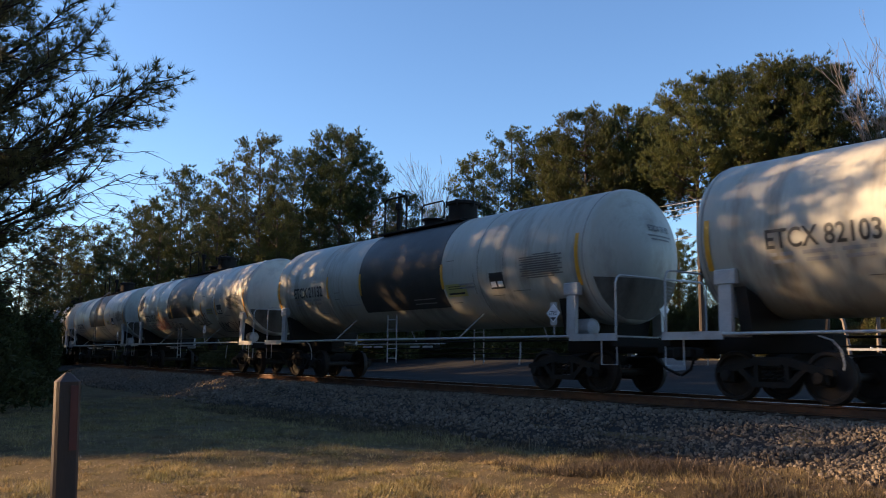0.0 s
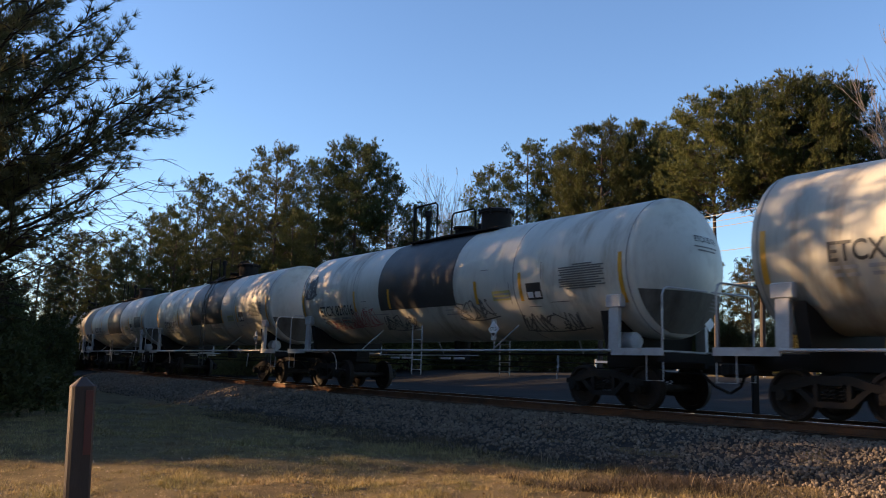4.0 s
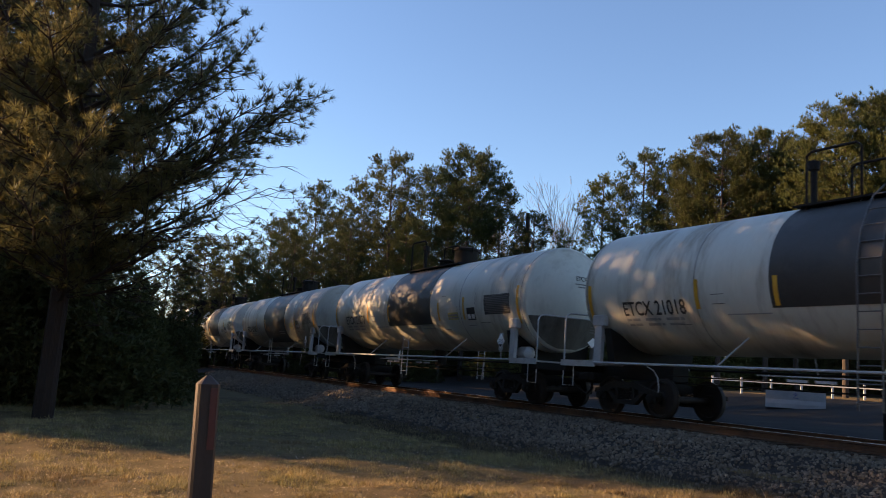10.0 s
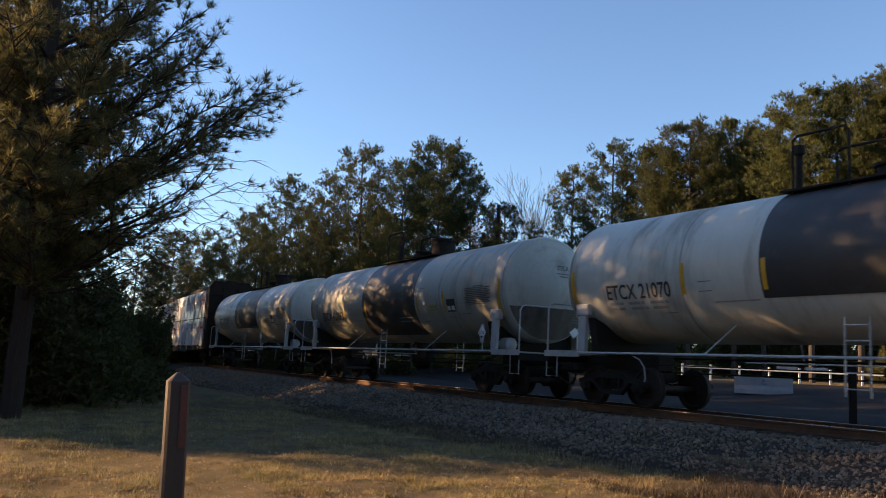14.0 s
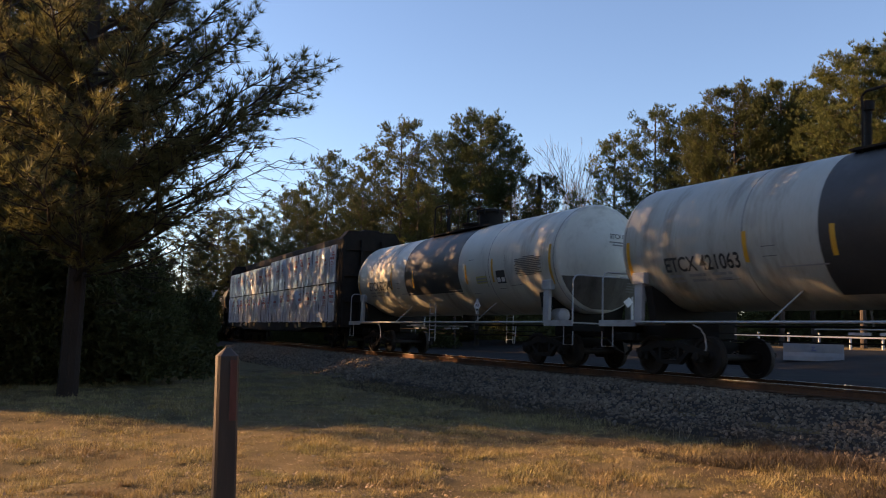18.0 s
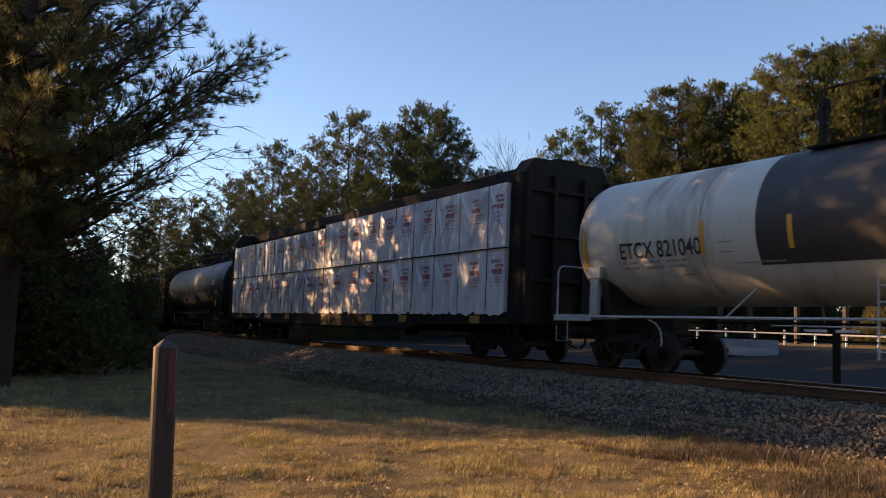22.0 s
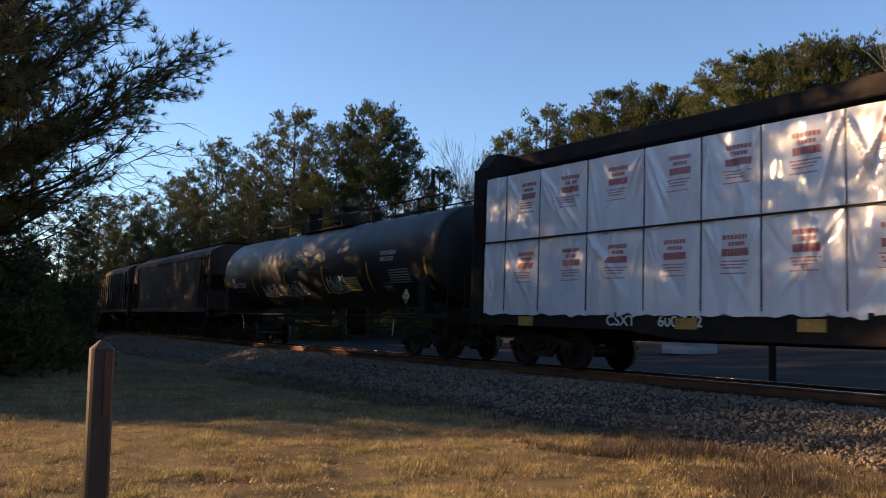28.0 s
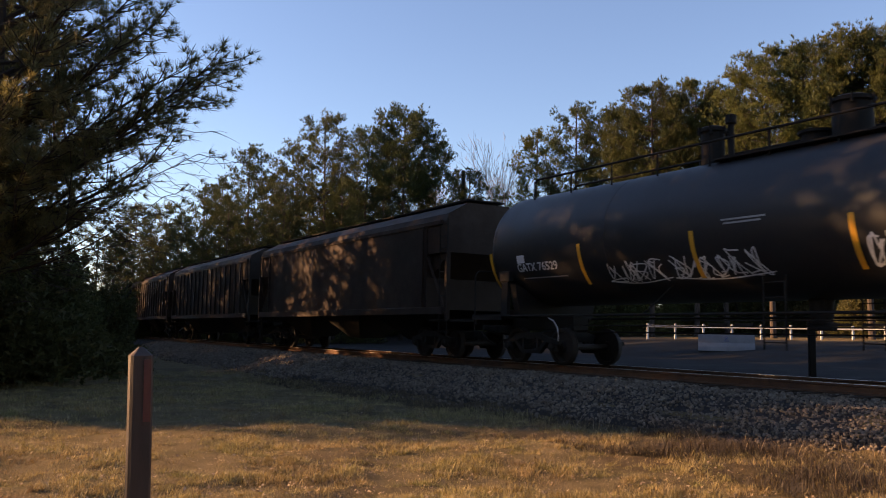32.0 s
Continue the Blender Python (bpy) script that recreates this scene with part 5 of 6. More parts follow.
def pine(height, base, spread, seed, material, limbs=34, shoots=7, tufts=8, needles=9, length=0.28, width=0.03, size=0.30, dome=False, rise=0.6, reach=(0.2, 0.45), along=0.15, up=0.6, cap=1.6, name="pine_tree", label="tall pine with a ragged open crown of needle tufts", trunk_r=0.2, bark=None, tips=(), fan=0.7, lift=0.45):
    """A tapered trunk, rising limbs that fork into shoots, and a brush of needle tufts at the end of every shoot."""
    rng = np.random.default_rng(seed)
    bark = bark or M_BARK
    tree = thing(name, label, "tree", "pine trees")
    wob = rng.uniform(-0.25, 0.25, 4)

    def axis(z):
        q = z / height
        return np.array((wob[0] * math.sin(q * 3) + wob[1] * q * 2, wob[2] * math.sin(q * 2.4 + 1) + wob[3] * q * 2, z))
    zs = np.linspace(-0.3, height * 0.96, 14)
    sh = Shape().tube([tuple(axis(max(z, 0)) + (0, 0, min(z, 0))) for z in zs], [trunk_r * (1 - 0.88 * max(z, 0) / height) + 0.015 for z in zs], 9)
    part("trunk", sh, bark, tree, "", True)
    lim = Shape()
    cen, dirs = [], []

    def limb(o, e, sag, r0, n_shoot, d, thin=False, t0=0.3):
        ln = np.linalg.norm(e - o)
        sd = np.cross(d, (0, 0, 1.0))
        wav = rng.uniform(-0.07, 0.07)
        pts = [o + (e - o) * t + np.array((0, 0, -sag * ln * math.sin(math.pi * t))) + sd * wav * ln * math.sin(5 * t + o[2]) for t in (0, 0.2, 0.4, 0.6, 0.8, 1.0)]
        lim.tube([tuple(p) for p in pts], [r0, r0 * 0.85, r0 * 0.7, r0 * 0.5, r0 * 0.32, 0.008], 5, False)
        for j in range(n_shoot):
            t = 1.0 if j == n_shoot - 1 else min(t0 + (1 - t0) * (j + rng.random()) / n_shoot, 1.0)
            i = min(int(t * 5), 4)
            p = pts[i] + (pts[i + 1] - pts[i]) * (t * 5 - i)
            out = d * rng.uniform(0.2, 0.9) + sd * rng.uniform(-0.9, 0.9) + np.array((0, 0, rng.uniform(-0.5, 0.2) if thin else rng.uniform(0.0, up)))
            out /= np.linalg.norm(out)
            q = p + out * min(cap, ln * rng.uniform(*reach))
            bow = (p + q) / 2 - (0, 0, 0.06 * np.linalg.norm(q - p))
            lim.tube([tuple(p), tuple(bow), tuple(q)], [0.009, 0.007, 0.005] if thin else [0.018, 0.012, 0.006], 4, False)
            if thin:
                for k in range(6):
                    w = np.array((rng.normal() * 0.25, rng.normal() * 0.25, -abs(rng.normal()) * 0.16 + 0.05))
                    lim.tube([tuple(q), tuple(q + w * 0.5 + (0, 0, 0.03)), tuple(q + w)], [0.007, 0.005, 0.003], 3, False)
                    if k == 0 and rng.random() < 0.6:
                        cen.append(q + w)
                        dirs.append(out + (0, 0, 0.3))
                continue
            m = max(2, int(tufts * rng.uniform(0.6, 1.35)))
            for k in range(m):
                b = 1 - along * rng.random() ** 1.2
                w = rng.normal(size=3) * size * (0.35, 0.35, 0.26)
                c = p + (q - p) * b + w
                cen.append(c)
                dirs.append(out * 0.55 + w / (size + 1e-6) * 0.8 + (0, 0, lift))
                if k % 3 == 0 and along > 0.3:
                    lim.tube([tuple(p + (q - p) * b * 0.85), tuple(c)], [0.008, 0.004], 3, False)
    for k in range(limbs):
        q = (k + rng.random()) / limbs
        if dome:
            wide = math.sqrt(max(1 - ((q - 0.22) / 0.80) ** 2, 0.02))
        else:
            wide = math.sin(math.pi * (0.18 + 0.77 * q)) ** 0.55
        z = base + (height - base) * q
        az = k * 2.39996 + rng.uniform(-0.5, 0.5)
        ln = spread * wide * (rng.uniform(0.72, 1.0) if dome else rng.uniform(0.6, 1.05))
        d = np.array((math.cos(az), math.sin(az), 0))
        o = axis(max(z - ln * rise * rng.uniform(0.7, 1.2), base * 0.55))
        e = axis(min(z, height)) + d * ln
        limb(o, e, 0.10, max(0.026, 0.05 * trunk_r / 0.2 * (0.4 + 0.6 * wide)), max(3, int(shoots * (0.4 + 0.7 * wide) + rng.random())), d)
    top = axis(height * 0.93)
    limb(top, axis(height), 0.0, 0.03, 4, np.array((1.0, 0, 0)), t0=0.1)
    for (tx, ty, tz), z0, n_shoot in tips:
        o = axis(z0)
        e = np.array((tx, ty, tz))
        d = (e - o) * (1, 1, 0)
        limb(o, e, 0.07 if n_shoot > 0 else 0.12, 0.075 if n_shoot > 0 else 0.034, int(abs(n_shoot) * 1.6), d / np.linalg.norm(d), n_shoot < 0, 0.22)
    part("branchwork", lim, bark, tree)
    v = tuft_cloud(cen, dirs, rng, needles, length, width, fan)
    part("crown", soup("crown", v, material), material, tree)
    return tree


def bare_tree(height, spread, seed, material=None, name="bare_tree", label="leafless winter tree with fine grey twigs"):
    rng = random.Random(seed)
    tree = thing(name, label, "tree", "bare trees")
    trunk, twigs = Shape(), Shape()

    def grow(p, d, ln, r, depth):
        pts = [p]
        q = Vector(p)
        dd = Vector(d)
        for k in range(3):
            dd = (dd + Vector((rng.uniform(-0.2, 0.2), rng.uniform(-0.2, 0.2), rng.uniform(-0.02, 0.18)))).normalized()
            q = q + dd * ln / 3
            pts.append(tuple(q))
        (trunk if depth == 0 else twigs).tube(pts, [r, r * 0.85, r * 0.7, r * 0.55], 6 if depth < 2 else 3, False)
        if depth < 5:
            for k in range(5 if depth < 3 else 3):
                a = rng.uniform(0, math.tau)
                side = Vector((math.cos(a), math.sin(a), 0)) * spread
                j = rng.choice((1, 2, 3, 3))
                grow(pts[j], (dd * 0.9 + side * rng.uniform(0.35, 0.8)).normalized(), ln * rng.uniform(0.55, 0.72), max(r * 0.55, 0.013), depth + 1)
    grow((0, 0, -0.2), (0, 0, 1), height * 0.42, height * 0.008, 0)
    part("trunk", trunk, material or M_GREYBARK, tree)
    part("branchwork", twigs, material or M_GREYBARK, tree)
    return tree


def at_bearing(az, r, z=None):
    a = radians(az)
    x, y = r * math.sin(a), r * math.cos(a)
    s = x * DIR.x + y * DIR.y
    return x, y, (ground_z(x * NOR.x + y * NOR.y - TRACK_D - bend(s)) if z is None else z)


def put_tree(proto, az, r, turn=0.0, k=1.0, label=None):
    """Copies a tree to a bearing and range from the camera, k times its size."""
    x, y, z = at_bearing(az, r)
    m = pose(x, y, z, 0, 0, turn)
    ob = copy_thing(proto, m)
    ob.scale = (k, k, k)
    if label:
        ob["label"] = label
    return ob


FAR = dict(needles=13, length=0.31, width=0.0165, size=0.60, fan=0.62, lift=0.9)
proto_a = pine(20.0, 5.5, 3.6, 21, M_NEEDLE, limbs=46, shoots=9, tufts=14, rise=0.75, cap=1.25, up=1.0, **FAR)
proto_b = pine(20.0, 6.0, 3.9, 22, M_NEEDLE_DRY, limbs=46, shoots=9, tufts=14, rise=0.75, cap=1.25, up=1.0, **FAR)
proto_c = pine(20.0, 13.0, 3.6, 23, M_NEEDLE, limbs=48, shoots=11, tufts=14, dome=True, rise=0.6, up=0.9, cap=0.8, label="tall pine with a dense rounded olive crown", **FAR)
proto_d = pine(20.0, 12.6, 3.9, 24, M_NEEDLE_DRY, limbs=48, shoots=11, tufts=14, dome=True, rise=0.6, up=0.9, cap=0.8, label="tall pine with a dense rounded olive crown", **FAR)
proto_e = bare_tree(18.0, 0.55, 25)


def top_at(proto, az, el, r, turn, size=20.0):
    """Stands a tree so that its top shows at that bearing and elevation."""
    x, y, z = at_bearing(az, r)
    over = 0.972 if proto in (proto_c, proto_d) else 1.0  # shoots stand out above the leader
    return put_tree(proto, az, r, turn, over * (EYE + r * math.tan(radians(el)) - z) / size)


WOODS = (
    (proto_a, -17.5, 11.9, 78, 10), (proto_b, -12.2, 14.4, 74, 40), (proto_a, -9.7, 13.6, 80, 100), (proto_c, -7.0, 15.4, 72, 160), (proto_b, -14.4, 12.3, 82, 200),
    (proto_a, -4.6, 12.8, 78, 250), (proto_a, -2.3, 10.9, 70, 300), (proto_a, -20.3, 9.2, 84, 20), (proto_b, -22.4, 8.0, 88, 60), (proto_a, -24.5, 7.6, 84, 120), (proto_b, -19.0, 9.6, 92, 0),
    (proto_e, -2.0, 11.5, 84, 0), (proto_e, 0.2, 12.0, 90, 70), (proto_e, 2.8, 15.0, 76, 20),
    (proto_b, 2.3, 13.6, 74, 330), (proto_a, 4.6, 15.2, 70, 15), (proto_d, 7.6, 15.2, 70, 75), (proto_d, 9.8, 16.7, 66, 120), (proto_d, 12.6, 16.7, 68, 190), (proto_c, 14.6, 16.0, 70, 230),
    (proto_d, 17.2, 18.4, 62, 280), (proto_c, 20.0, 18.4, 62, 320), (proto_d, 22.8, 19.1, 60, 15), (proto_c, 24.4, 18.4, 61, 55), (proto_d, 29.6, 15.0, 72, 95), (proto_e, 25.9, 19.0, 64, 30), (proto_e, 27.4, 19.2, 66, 140), (proto_e, 30.4, 18.8, 66, 30), (proto_e, 33.0, 18.4, 66, 90),
    # a second rank behind
    (proto_a, -16.0, 10.0, 98, 140), (proto_c, -10.8, 10.5, 96, 180), (proto_a, -5.8, 11.0, 96, 220), (proto_c, 6.2, 10.0, 92, 260), (proto_a, 11.0, 8.0, 90, 300), (proto_a, 15.8, 7.5, 88, 340), (proto_a, 19.0, 7.5, 88, 25), (proto_a, 26.0, 8.5, 88, 65), (proto_a, -15.2, 9.5, 70, 85), (proto_a, -18.6, 8.6, 72, 185), (proto_a, -21.4, 7.0, 74, 285), (proto_b, -11.0, 10.0, 70, 25), (proto_a, -8.4, 9.6, 70, 145), (proto_a, -25.6, 6.4, 76, 15), (proto_b, -23.2, 5.6, 70, 115), (proto_c, 31.5, 12.0, 80, 5),
)
for row in WOODS:
    top_at(*row)
# the patterns themselves stand in the rear rank
for proto, az, r in ((proto_a, -8.5, 92), (proto_b, -13.2, 95), (proto_c, 36.5, 100), (proto_d, 39.5, 104), (proto_e, 1.6, 98)):
    x, y, z = at_bearing(az, r)
    proto.matrix_basis = pose(x, y, z)
    proto.scale = (0.8, 0.8, 0.8)

def snag():
    """A dead trunk, broken off at the top, with stubs of limbs."""
    x, y, z = at_bearing(-2.95, 72.0)
    h = EYE + 72.0 * math.tan(radians(11.0)) - z
    dead = thing("dead_tree", "dark dead trunk broken off at the top", "tree", at=pose(x, y, z))
    part("trunk", Shape().tube([(0, 0, -0.3), (0.15, 0, h * 0.5), (0.05, 0.1, h)], [0.3, 0.24, 0.17], 9), M_DARKBARK, dead, "", True)
    rng = random.Random(77)
    for k in range(9):
        q, a = rng.uniform(0.45, 0.97), rng.uniform(0, math.tau)
        ln = rng.uniform(0.4, 1.4)
        part("limb_stub", Shape().tube([(0.1, 0, h * q), (0.1 + ln * 0.6 * math.cos(a), ln * 0.6 * math.sin(a), h * q + 0.15), (0.1 + ln * math.cos(a), ln * math.sin(a), h * q + 0.5)], [0.06, 0.04, 0.015], 5), M_DARKBARK, dead)


snag()

# the near pines; limb tips by bearing, elevation and range
NEAR_AZ, NEAR_R = -33.0, 21.0
nx, ny, nz = at_bearing(NEAR_AZ, NEAR_R)
near_at = pose(nx, ny, nz)


def tip(az, el, r, z0, n_clump):
    x, y, _ = at_bearing(az - 1.8, r)
    p = near_at.inverted() @ Vector((x, y, EYE + r * math.tan(radians(el - 0.3))))
    return tuple(p), z0, n_clump


NEAR_TIPS = [tip(*q) for q in (
    (-18.3, 17.4, 19.0, 4.6, 24), (-18.6, 16.4, 19.2, 4.5, 20), (-19.4, 15.6, 19.4, 4.4, 18), (-20.4, 17.0, 18.8, 4.7, 16), (-18.9, 11.6, 19.0, 4.3, -14), (-21.2, 8.8, 19.5, 2.7, -12),
    (-22.2, 19.8, 19.5, 6.2, 17), (-23.2, 21.6, 20.0, 7.0, 17), (-24.2, 18.2, 18.5, 5.6, 16), (-22.6, 13.6, 18.5, 4.2, 13), (-23.6, 7.6, 19.0, 2.7, -9), (-26.0, 13.0, 18.0, 4.4, 17), (-25.4, 10.4, 18.6, 3.3, 11),
    (-24.2, 23.6, 20.0, 8.2, 18), (-26.6, 21.0, 18.0, 6.8, 17), (-28.5, 17.0, 17.5, 5.6, 17), (-28.5, 10.0, 18.0, 3.2, 12), (-31.0, 7.5, 17.8, 2.6, 12), (-31.0, 13.0, 17.0, 4.6, 17),
    (-22.5, 9.6, 19.0, 3.0, 9), (-25.6, 8.2, 18.2, 2.8, 11), (-21.3, 11.4, 19.0, 3.7, 8), (-20.4, 13.2, 18.8, 4.0, -9),
    (-34.5, 9.0, 16.8, 3.4, 14), (-36.0, 14.0, 17.0, 5.2, 17), (-38.5, 11.0, 18.0, 4.0, 14), (-37.0, 19.0, 17.5, 6.4, 17), (-33.5, 19.5, 17.0, 6.8, 17))]
near_pine = pine(17.0, 3.4, 3.2, 31, M_NEEDLE_NEAR, limbs=52, shoots=12, tufts=6, needles=22, length=0.22, width=0.0078, size=0.26, reach=(0.12, 0.32), along=0.75, up=0.7, cap=1.1, rise=0.5, label="dark backlit pine with long spreading limbs beside the line", trunk_r=0.22, bark=M_DARKBARK, tips=NEAR_TIPS, fan=0.55)
near_pine.matrix_basis = near_at
mid_pine = pine(17.0, 2.0, 4.4, 32, M_NEEDLE_NEAR, limbs=64, shoots=9, tufts=8, needles=9, length=0.27, width=0.022, size=0.34, reach=(0.15, 0.4), along=0.5, rise=0.45, label="dark pine at the edge of the wood", trunk_r=0.22, bark=M_DARKBARK)
mx, my, mz = at_bearing(-38.0, 26.0)
mid_pine.matrix_basis = pose(mx, my, mz, 0, 0, 80)


def stand(x, y, turn, k):
    put_tree(mid_pine, math.degrees(math.atan2(x, y)), math.hypot(x, y), turn, k)


# low dense trees behind the tall ones, beyond the road
for k in range(13):
    top_at(mid_pine, 14.0 + 1.75 * k, 7.0 + 1.6 * math.sin(k * 2.1), 88 + 6 * math.sin(k * 1.3), 47 * k, 17.0)

for k in range(13):
    top_at(mid_pine, -26.5 + 2.1 * k, 6.4 + 1.4 * math.sin(k * 1.7), 99 + 5 * math.sin(k * 1.3), 61 * k, 17.0)

# the wood to the sun's side of the line
wrng = random.Random(14)
for i in range(7):
    for j in range(7):
        wx = -27 - 10.5 * i + wrng.uniform(-2.5, 2.5)
        wy = 15.5 + 0.105 * abs(wx) + 9.5 * j + wrng.uniform(0, 3.5)
        if wx / wy < math.tan(radians(-32.5)) and wy < 76:
            stand(wx, wy, wrng.uniform(0, 360), wrng.uniform(0.85, 1.15))
# added, mostly out of view: a closer rank shading mid-line, others its far end
for x, y, k in ((-34, 24.4, 1.3), (-35, 27.2, 1.35), (-32, 43, 1.1), (-35.5, 47.5, 1.15), (-39, 52, 1.15), (-43, 57, 1.15), (-41, 46, 1.2)):
    stand(x, y, wrng.uniform(0, 360), k)
for x, y in ((-17.5, 24.5), (-20.5, 25), (-20, 30.5), (-26, 37), (-24, 31), (-84, 15), (-100, 20)):
    stand(x, y, wrng.uniform(0, 360), wrng.uniform(0.9, 1.1))
for i in range(13):
    wy = 54 + 34 * wrng.random()
    stand(-wy * math.tan(radians(wrng.uniform(33.2, 52))), wy, wrng.uniform(0, 360), wrng.uniform(0.9, 1.15))
# trees behind the camera, unseen, added to keep low sky off the train
for i in range(28):
    stand(-58 + 4.4 * i + wrng.uniform(-2, 2), -19 - wrng.uniform(0, 5) - 7 * (i % 3), wrng.uniform(0, 360), wrng.uniform(1.0, 1.4))
# unseen trees added to shade the lawn round the camera, cutting its bounce
for x, y in ((-44, 1.5), (-50, 5.5), (-58, 2), (-52, -3), (-62, 8)):
    stand(x, y, wrng.uniform(0, 360), wrng.uniform(1.0, 1.2))
# more unseen trees beside and behind the camera, added to block low sky
for x, y in ((24, -3), (30, -12), (38, -6), (46, -14), (36, -20), (-30, -4), (-40, -10), (-50, -3)):
    stand(x, y, wrng.uniform(0, 360), wrng.uniform(1.0, 1.3))


# undergrowth
def shrub_mesh(seed, material, w, h, leaves, size):
    rng = np.random.default_rng(seed)
    u = rng.random((leaves, 3))
    th, ph = u[:, 0] * math.tau, u[:, 1] * math.pi / 2
    rad = (0.55 + 0.45 * u[:, 2] ** 0.4) * (0.8 + 0.3 * np.sin(th * 3 + seed) * np.cos(ph * 4))
    c = np.stack((np.cos(th) * np.cos(ph) * w * rad, np.sin(th) * np.cos(ph) * w * rad, np.sin(ph) * h * rad + 0.1), 1)
    d = c / np.linalg.norm(c, axis=1, keepdims=True)
    return soup("foliage", tuft_cloud(c, d, rng, 6, size, size * 0.22, 1.2), material)


SHRUBS = [shrub_mesh(41, M_BUSH, 2.2, 2.6, 6500, 0.12), shrub_mesh(42, M_BUSH, 2.6, 3.2, 7500, 0.13), shrub_mesh(43, M_NEEDLE_NEAR, 1.8, 2.2, 6000, 0.11)]


def shrub_stems(seed):
    rng = random.Random(seed)
    sh = Shape()
    for k in range(9):
        a = rng.random() * math.tau
        sh.tube([(0.1 * math.cos(a), 0.1 * math.sin(a), -0.1), (0.6 * math.cos(a), 0.6 * math.sin(a), 1.0), (1.2 * math.cos(a), 1.2 * math.sin(a), 2.0)], [0.03, 0.02, 0.008], 5, False)
    return fix(sh.mesh("stems", M_BARK))


STEMS = shrub_stems(3)


def shrub(az, r, k, i):
    x, y, z = at_bearing(az, r)
    s = thing("shrub", "dense dark evergreen shrub at the wood's edge", "shrub", "undergrowth", pose(x, y, z, 0, 0, az * 37))
    part("foliage", SHRUBS[i % 3], None, s)
    tagged(part("stem_cluster", STEMS, None, s), kind="stuff")
    s.scale = (k, k, k)


srng = random.Random(8)
for i in range(26):
    shrub(-46 + 18.5 * srng.random(), 27 + 22 * srng.random(), srng.uniform(0.8, 1.2), i)
for i in range(14):
    shrub(-47 + 15.5 * srng.random(), 24 + 9 * srng.random(), srng.uniform(1.2, 1.7), i)
for i in range(46):
    shrub(-30 + 63 * (i + srng.random()) / 46, srng.uniform(66, 84), srng.uniform(1.1, 1.8), i)

# ---- marker post in the grass ----
def marker_post():
    r = 3.7
    x, y, _ = at_bearing(-22.92, r)
    post = thing("marker_post", "brown square wooden marker post with a faded red reflector", "post", at=pose(x, y, -0.86, 0, 0, 32) @ pose(0, 0, 0, 0, -1.6, 0))
    h, w = EYE - r * math.tan(radians(1.25)) + 0.86, 0.044
    sh = Shape()
    c = 0.010
    oct_ = [(-w + c, -w), (w - c, -w), (w, -w + c), (w, w - c), (w - c, w), (-w + c, w), (-w, w - c), (-w, -w + c)]
    sh.loft([[(a * k, b * k, z) for a, b in oct_] for z, k in ((-0.3, 1.06), (h - 0.035, 1.0), (h, 0.2))])
    part("shaft", sh, M_POST, post)
    sh = Shape().box(0.006, -w - 0.006, h - 0.30, 0.034, -w - 0.002, h - 0.05)
    part("reflector", sh, M_REDREFL, post, "faded red reflector strip")


marker_post()


# ---- beyond the track ----
def white_fence():
    fence = thing("road_fence", "low white painted rail fence beyond the road", "fence")
    pts = [at_bearing(9.5 + 1.75 * k, 58.0, 0.76) for k in range(14)]
    for x, y, z in pts:
        sh = Shape().box(x - 0.06, y - 0.06, z - 0.4, x + 0.06, y + 0.06, z + 0.86, 0.01)
        part("fence_post", sh, M_FENCEWHITE, fence)
    for (xa, ya, za), (xb, yb, zb) in zip(pts, pts[1:]):
        for h in (0.68,):
            d = Vector((xb - xa, yb - ya, 0)).normalized()
            n = Vector((-d.y, d.x, 0)) * 0.02
            sh = Shape().loft([[(x - n.x, y - n.y - 0.07, z + h - 0.07), (x + n.x, y + n.y - 0.07, z + h - 0.07), (x + n.x, y + n.y - 0.07, z + h + 0.07), (x - n.x, y - n.y - 0.07, z + h + 0.07)] for x, y, z in ((xa, ya, za), (xb, yb, zb))])
            part("fence_rail", sh, M_FENCEWHITE, fence)


white_fence()


def barrier():
    x, y, z = at_bearing(14.4, 45.0)
    b = thing("concrete_barrier", "pale concrete barrier block at the roadside", "barrier", at=pose(x, y, z, 0, 0, -14))
    sh = Shape().prism([(-0.35, 0), (0.35, 0), (0.30, 0.2), (0.18, 0.4), (0.14, 0.85), (-0.14, 0.85), (-0.18, 0.4), (-0.30, 0.2)], "x", -1.35, 1.35)
    part("block", sh, M_CONCRETE, b)
    for dx in (-0.6, 0.6):
        part("lifting_slot", Shape().box(dx - 0.12, -0.31, 0.0, dx + 0.12, -0.285, 0.07), M_UNDER, b)

    sh = Shape().tube([(0.02, -0.21, 0.62), (-0.08, -0.205, 0.68), (0.0, -0.20, 0.74), (0.07, -0.205, 0.66), (-0.1, -0.235, 0.5), (0.14, -0.23, 0.5)], 0.022, 5)
    part("painted_mark", sh, M_BLUE, b, "dark blue painted mark")


barrier()


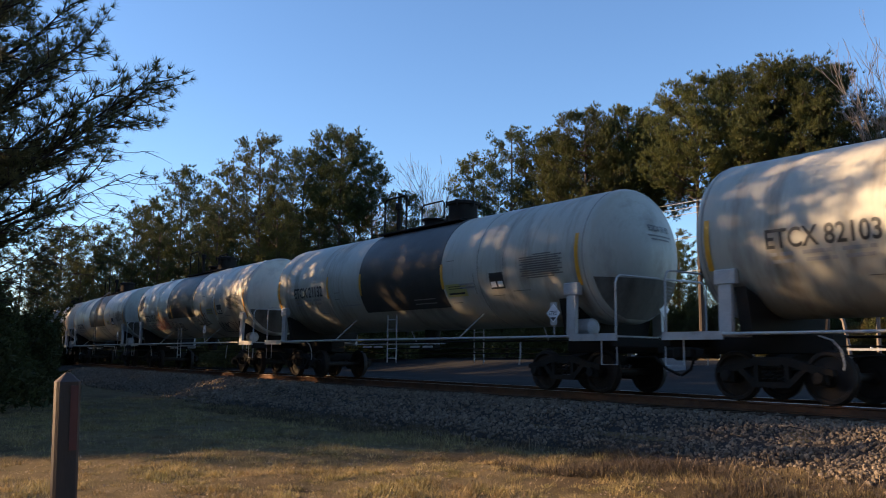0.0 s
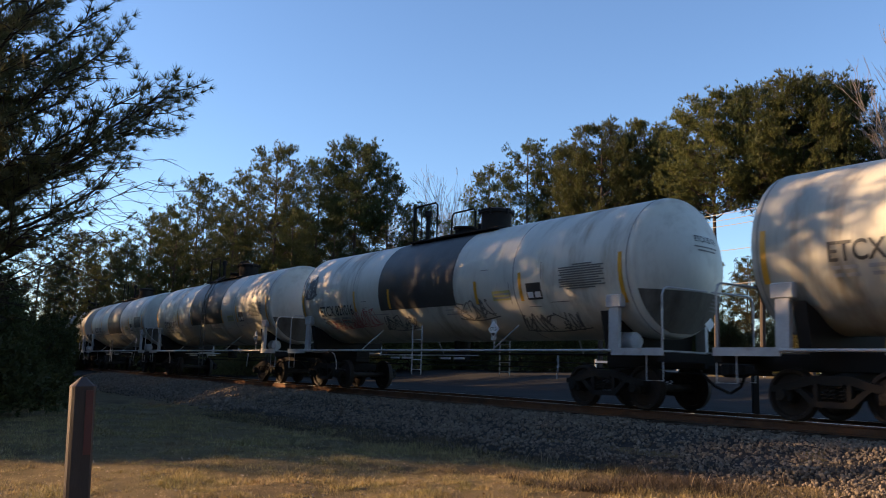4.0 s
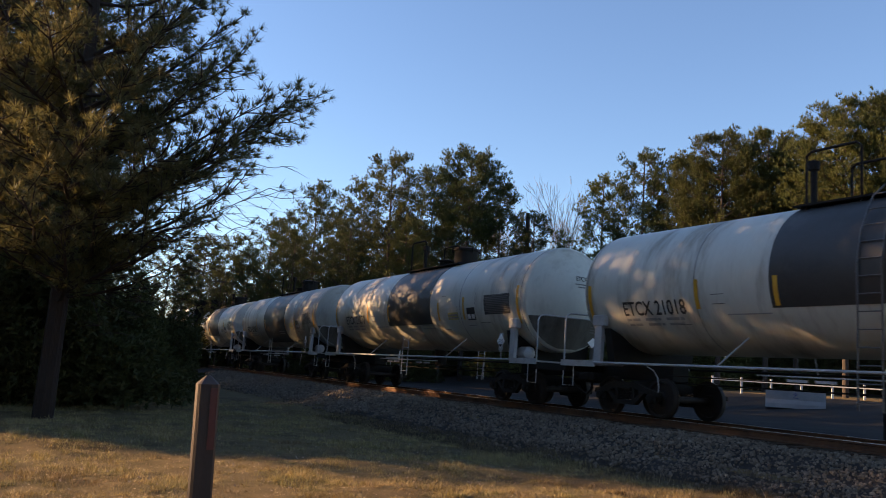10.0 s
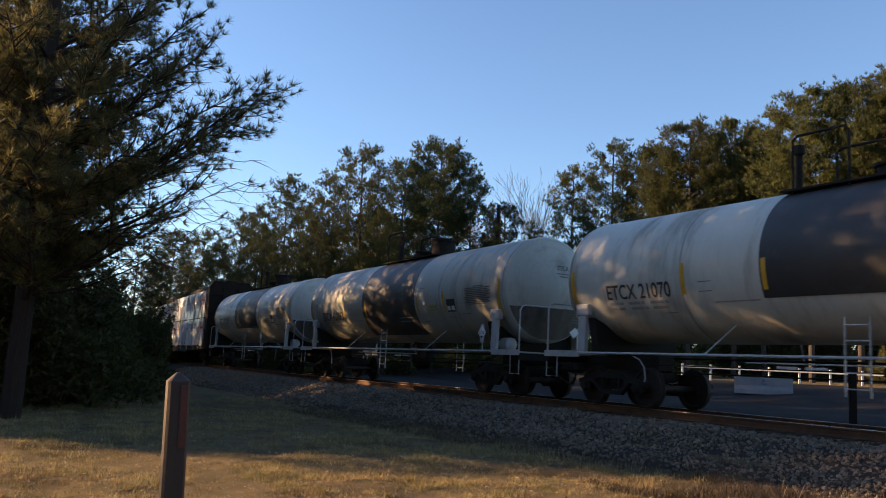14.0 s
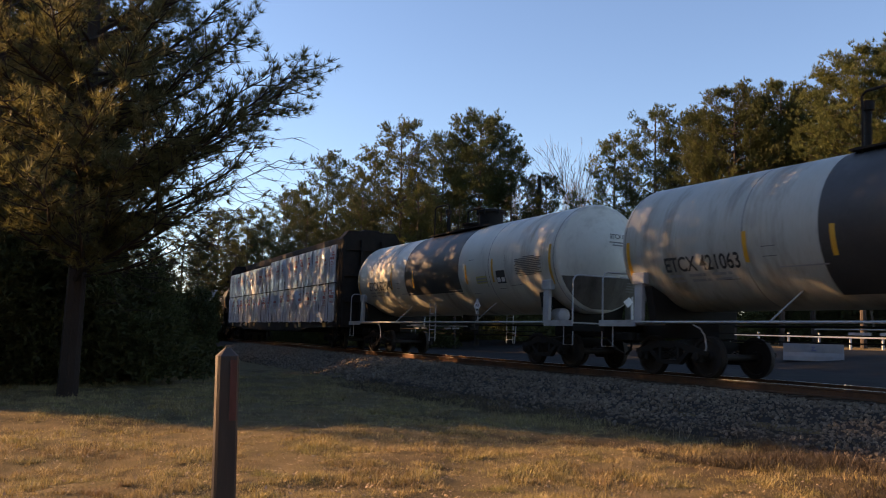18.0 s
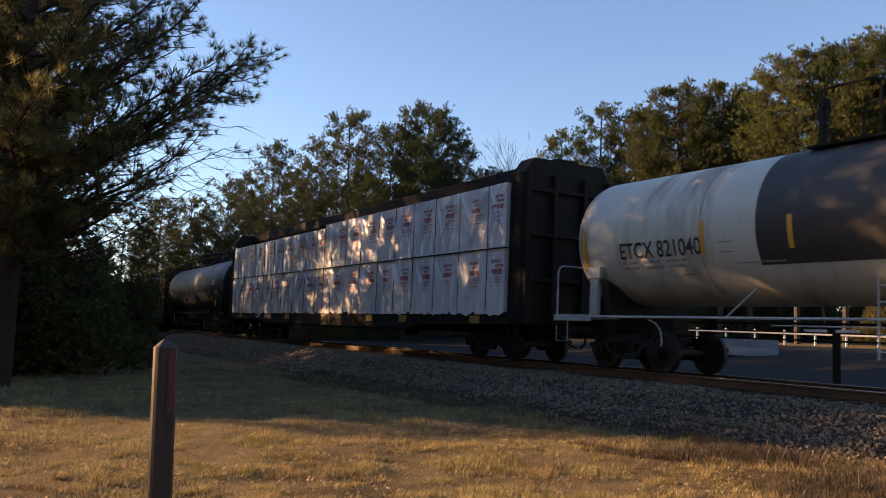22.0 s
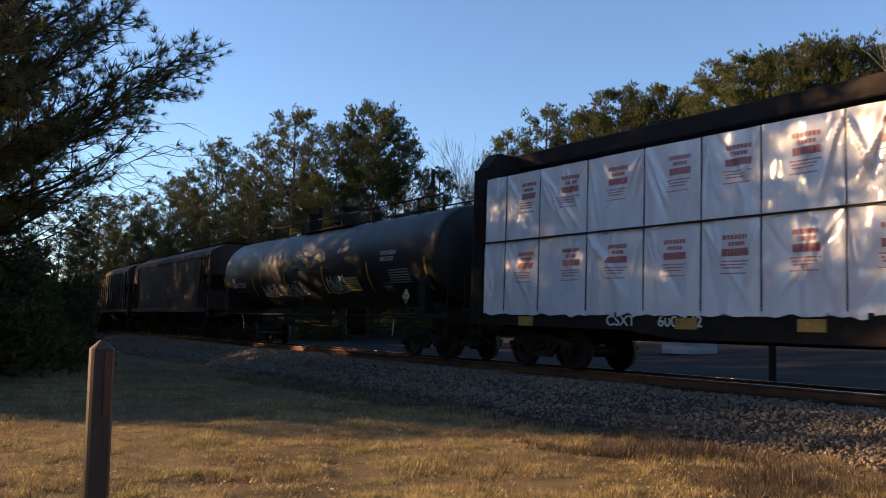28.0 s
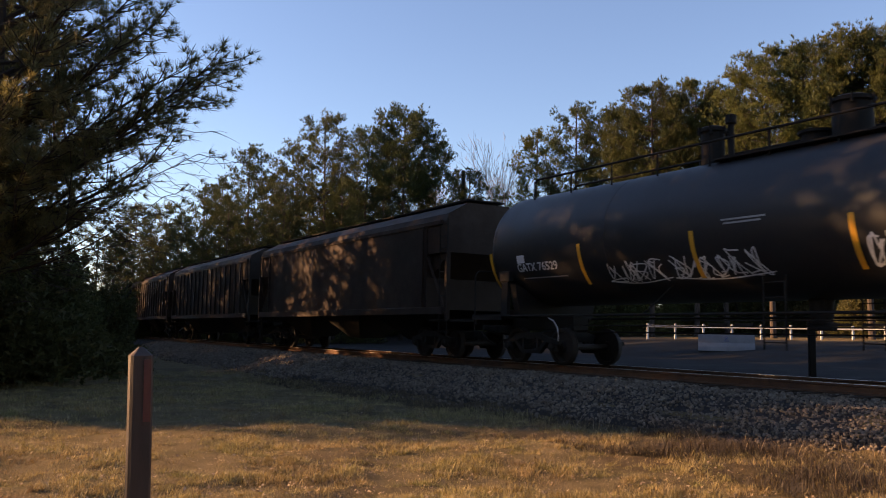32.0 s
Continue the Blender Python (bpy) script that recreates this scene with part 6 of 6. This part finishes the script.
def trackside_post():
    p = on_track(11.6, 3.0)
    post = thing("trackside_post", "dark steel post beside the far rail", "post", at=pose(p.x, p.y, ground_z(3.0)))
    part("shaft", Shape().box(-0.07, -0.07, -0.2, 0.07, 0.07, 1.75, 0.01), M_UNDER, post)
    part("cap", Shape().box(-0.09, -0.09, 1.75, 0.09, 0.09, 1.8, 0.01), M_UNDER, post)


trackside_post()


def cables():
    """Overhead cables beyond the track, sagging between poles that stand out of sight."""
    ra, rb = 72.0, 45.0
    a, b = at_bearing(9.8, ra, 0), at_bearing(36.0, rb, 0)
    for k, (ea, eb, dx) in enumerate(((9.3, 13.5, 0), (9.0, 13.1, 0.3), (8.7, 12.7, 0.6), (7.3, 10.5, 0), (5.2, 8.2, 0))):
        za, zb = EYE + ra * math.tan(radians(ea)), EYE + rb * math.tan(radians(eb))
        pts = []
        for i in range(25):
            t = i / 24
            pts.append((a[0] + (b[0] - a[0]) * t + dx, a[1] + (b[1] - a[1]) * t, za + (zb - za) * t - 0.5 * math.sin(math.pi * t)))
        sh = Shape().tube(pts, 0.022, 5)
        tagged(part("overhead_cable", sh, M_WIRE), "thin pale overhead cable sagging beyond the track", "cable", "overhead cables")
    for x, y, _ in (a, b):
        pole = thing("utility_pole", "tall wooden utility pole carrying the cables", "utility pole", at=pose(x, y, 0.2))
        part("pole_shaft", Shape().tube([(0, 0, -1), (0, 0, 13.2)], [0.16, 0.11], 10), M_POLEWOOD, pole, "", True)
        part("crossarm", Shape().box(-1.1, -0.06, 12.2, 1.1, 0.06, 12.34), M_POLEWOOD, pole)


cables()


# ---- movement ----
def run(t):
    """Where the first coupling is on the track, in metres, at t seconds."""
    return 10.828 - 4.73776 * t + 0.00688 * t * t - 0.00013 * t ** 3


def car_pose(u, t):
    s = run(t) + u
    p = on_track(s)
    return pose(p.x, p.y, 0, 0, 0, heading(s))


def motions():
    times = [0.5 * k for k in range(65)]
    fine = [0.1 * k for k in range(321)]
    for car, u, wheelsets in TRAIN:
        walk(car, [(t, car_pose(u, t)) for t in times])
        for w, dx in wheelsets:
            walk(w, [(t, pose(dx, 0, WHEEL_R, 0, math.degrees((run(0) - run(t)) / WHEEL_R), 0)) for t in fine])
    for bundle, u, turn in LOAD:
        walk(bundle, [(t, car_pose(CB_U, t) @ pose(CB_U - u, 0, 0, 0, 0, turn)) for t in times])


motions()
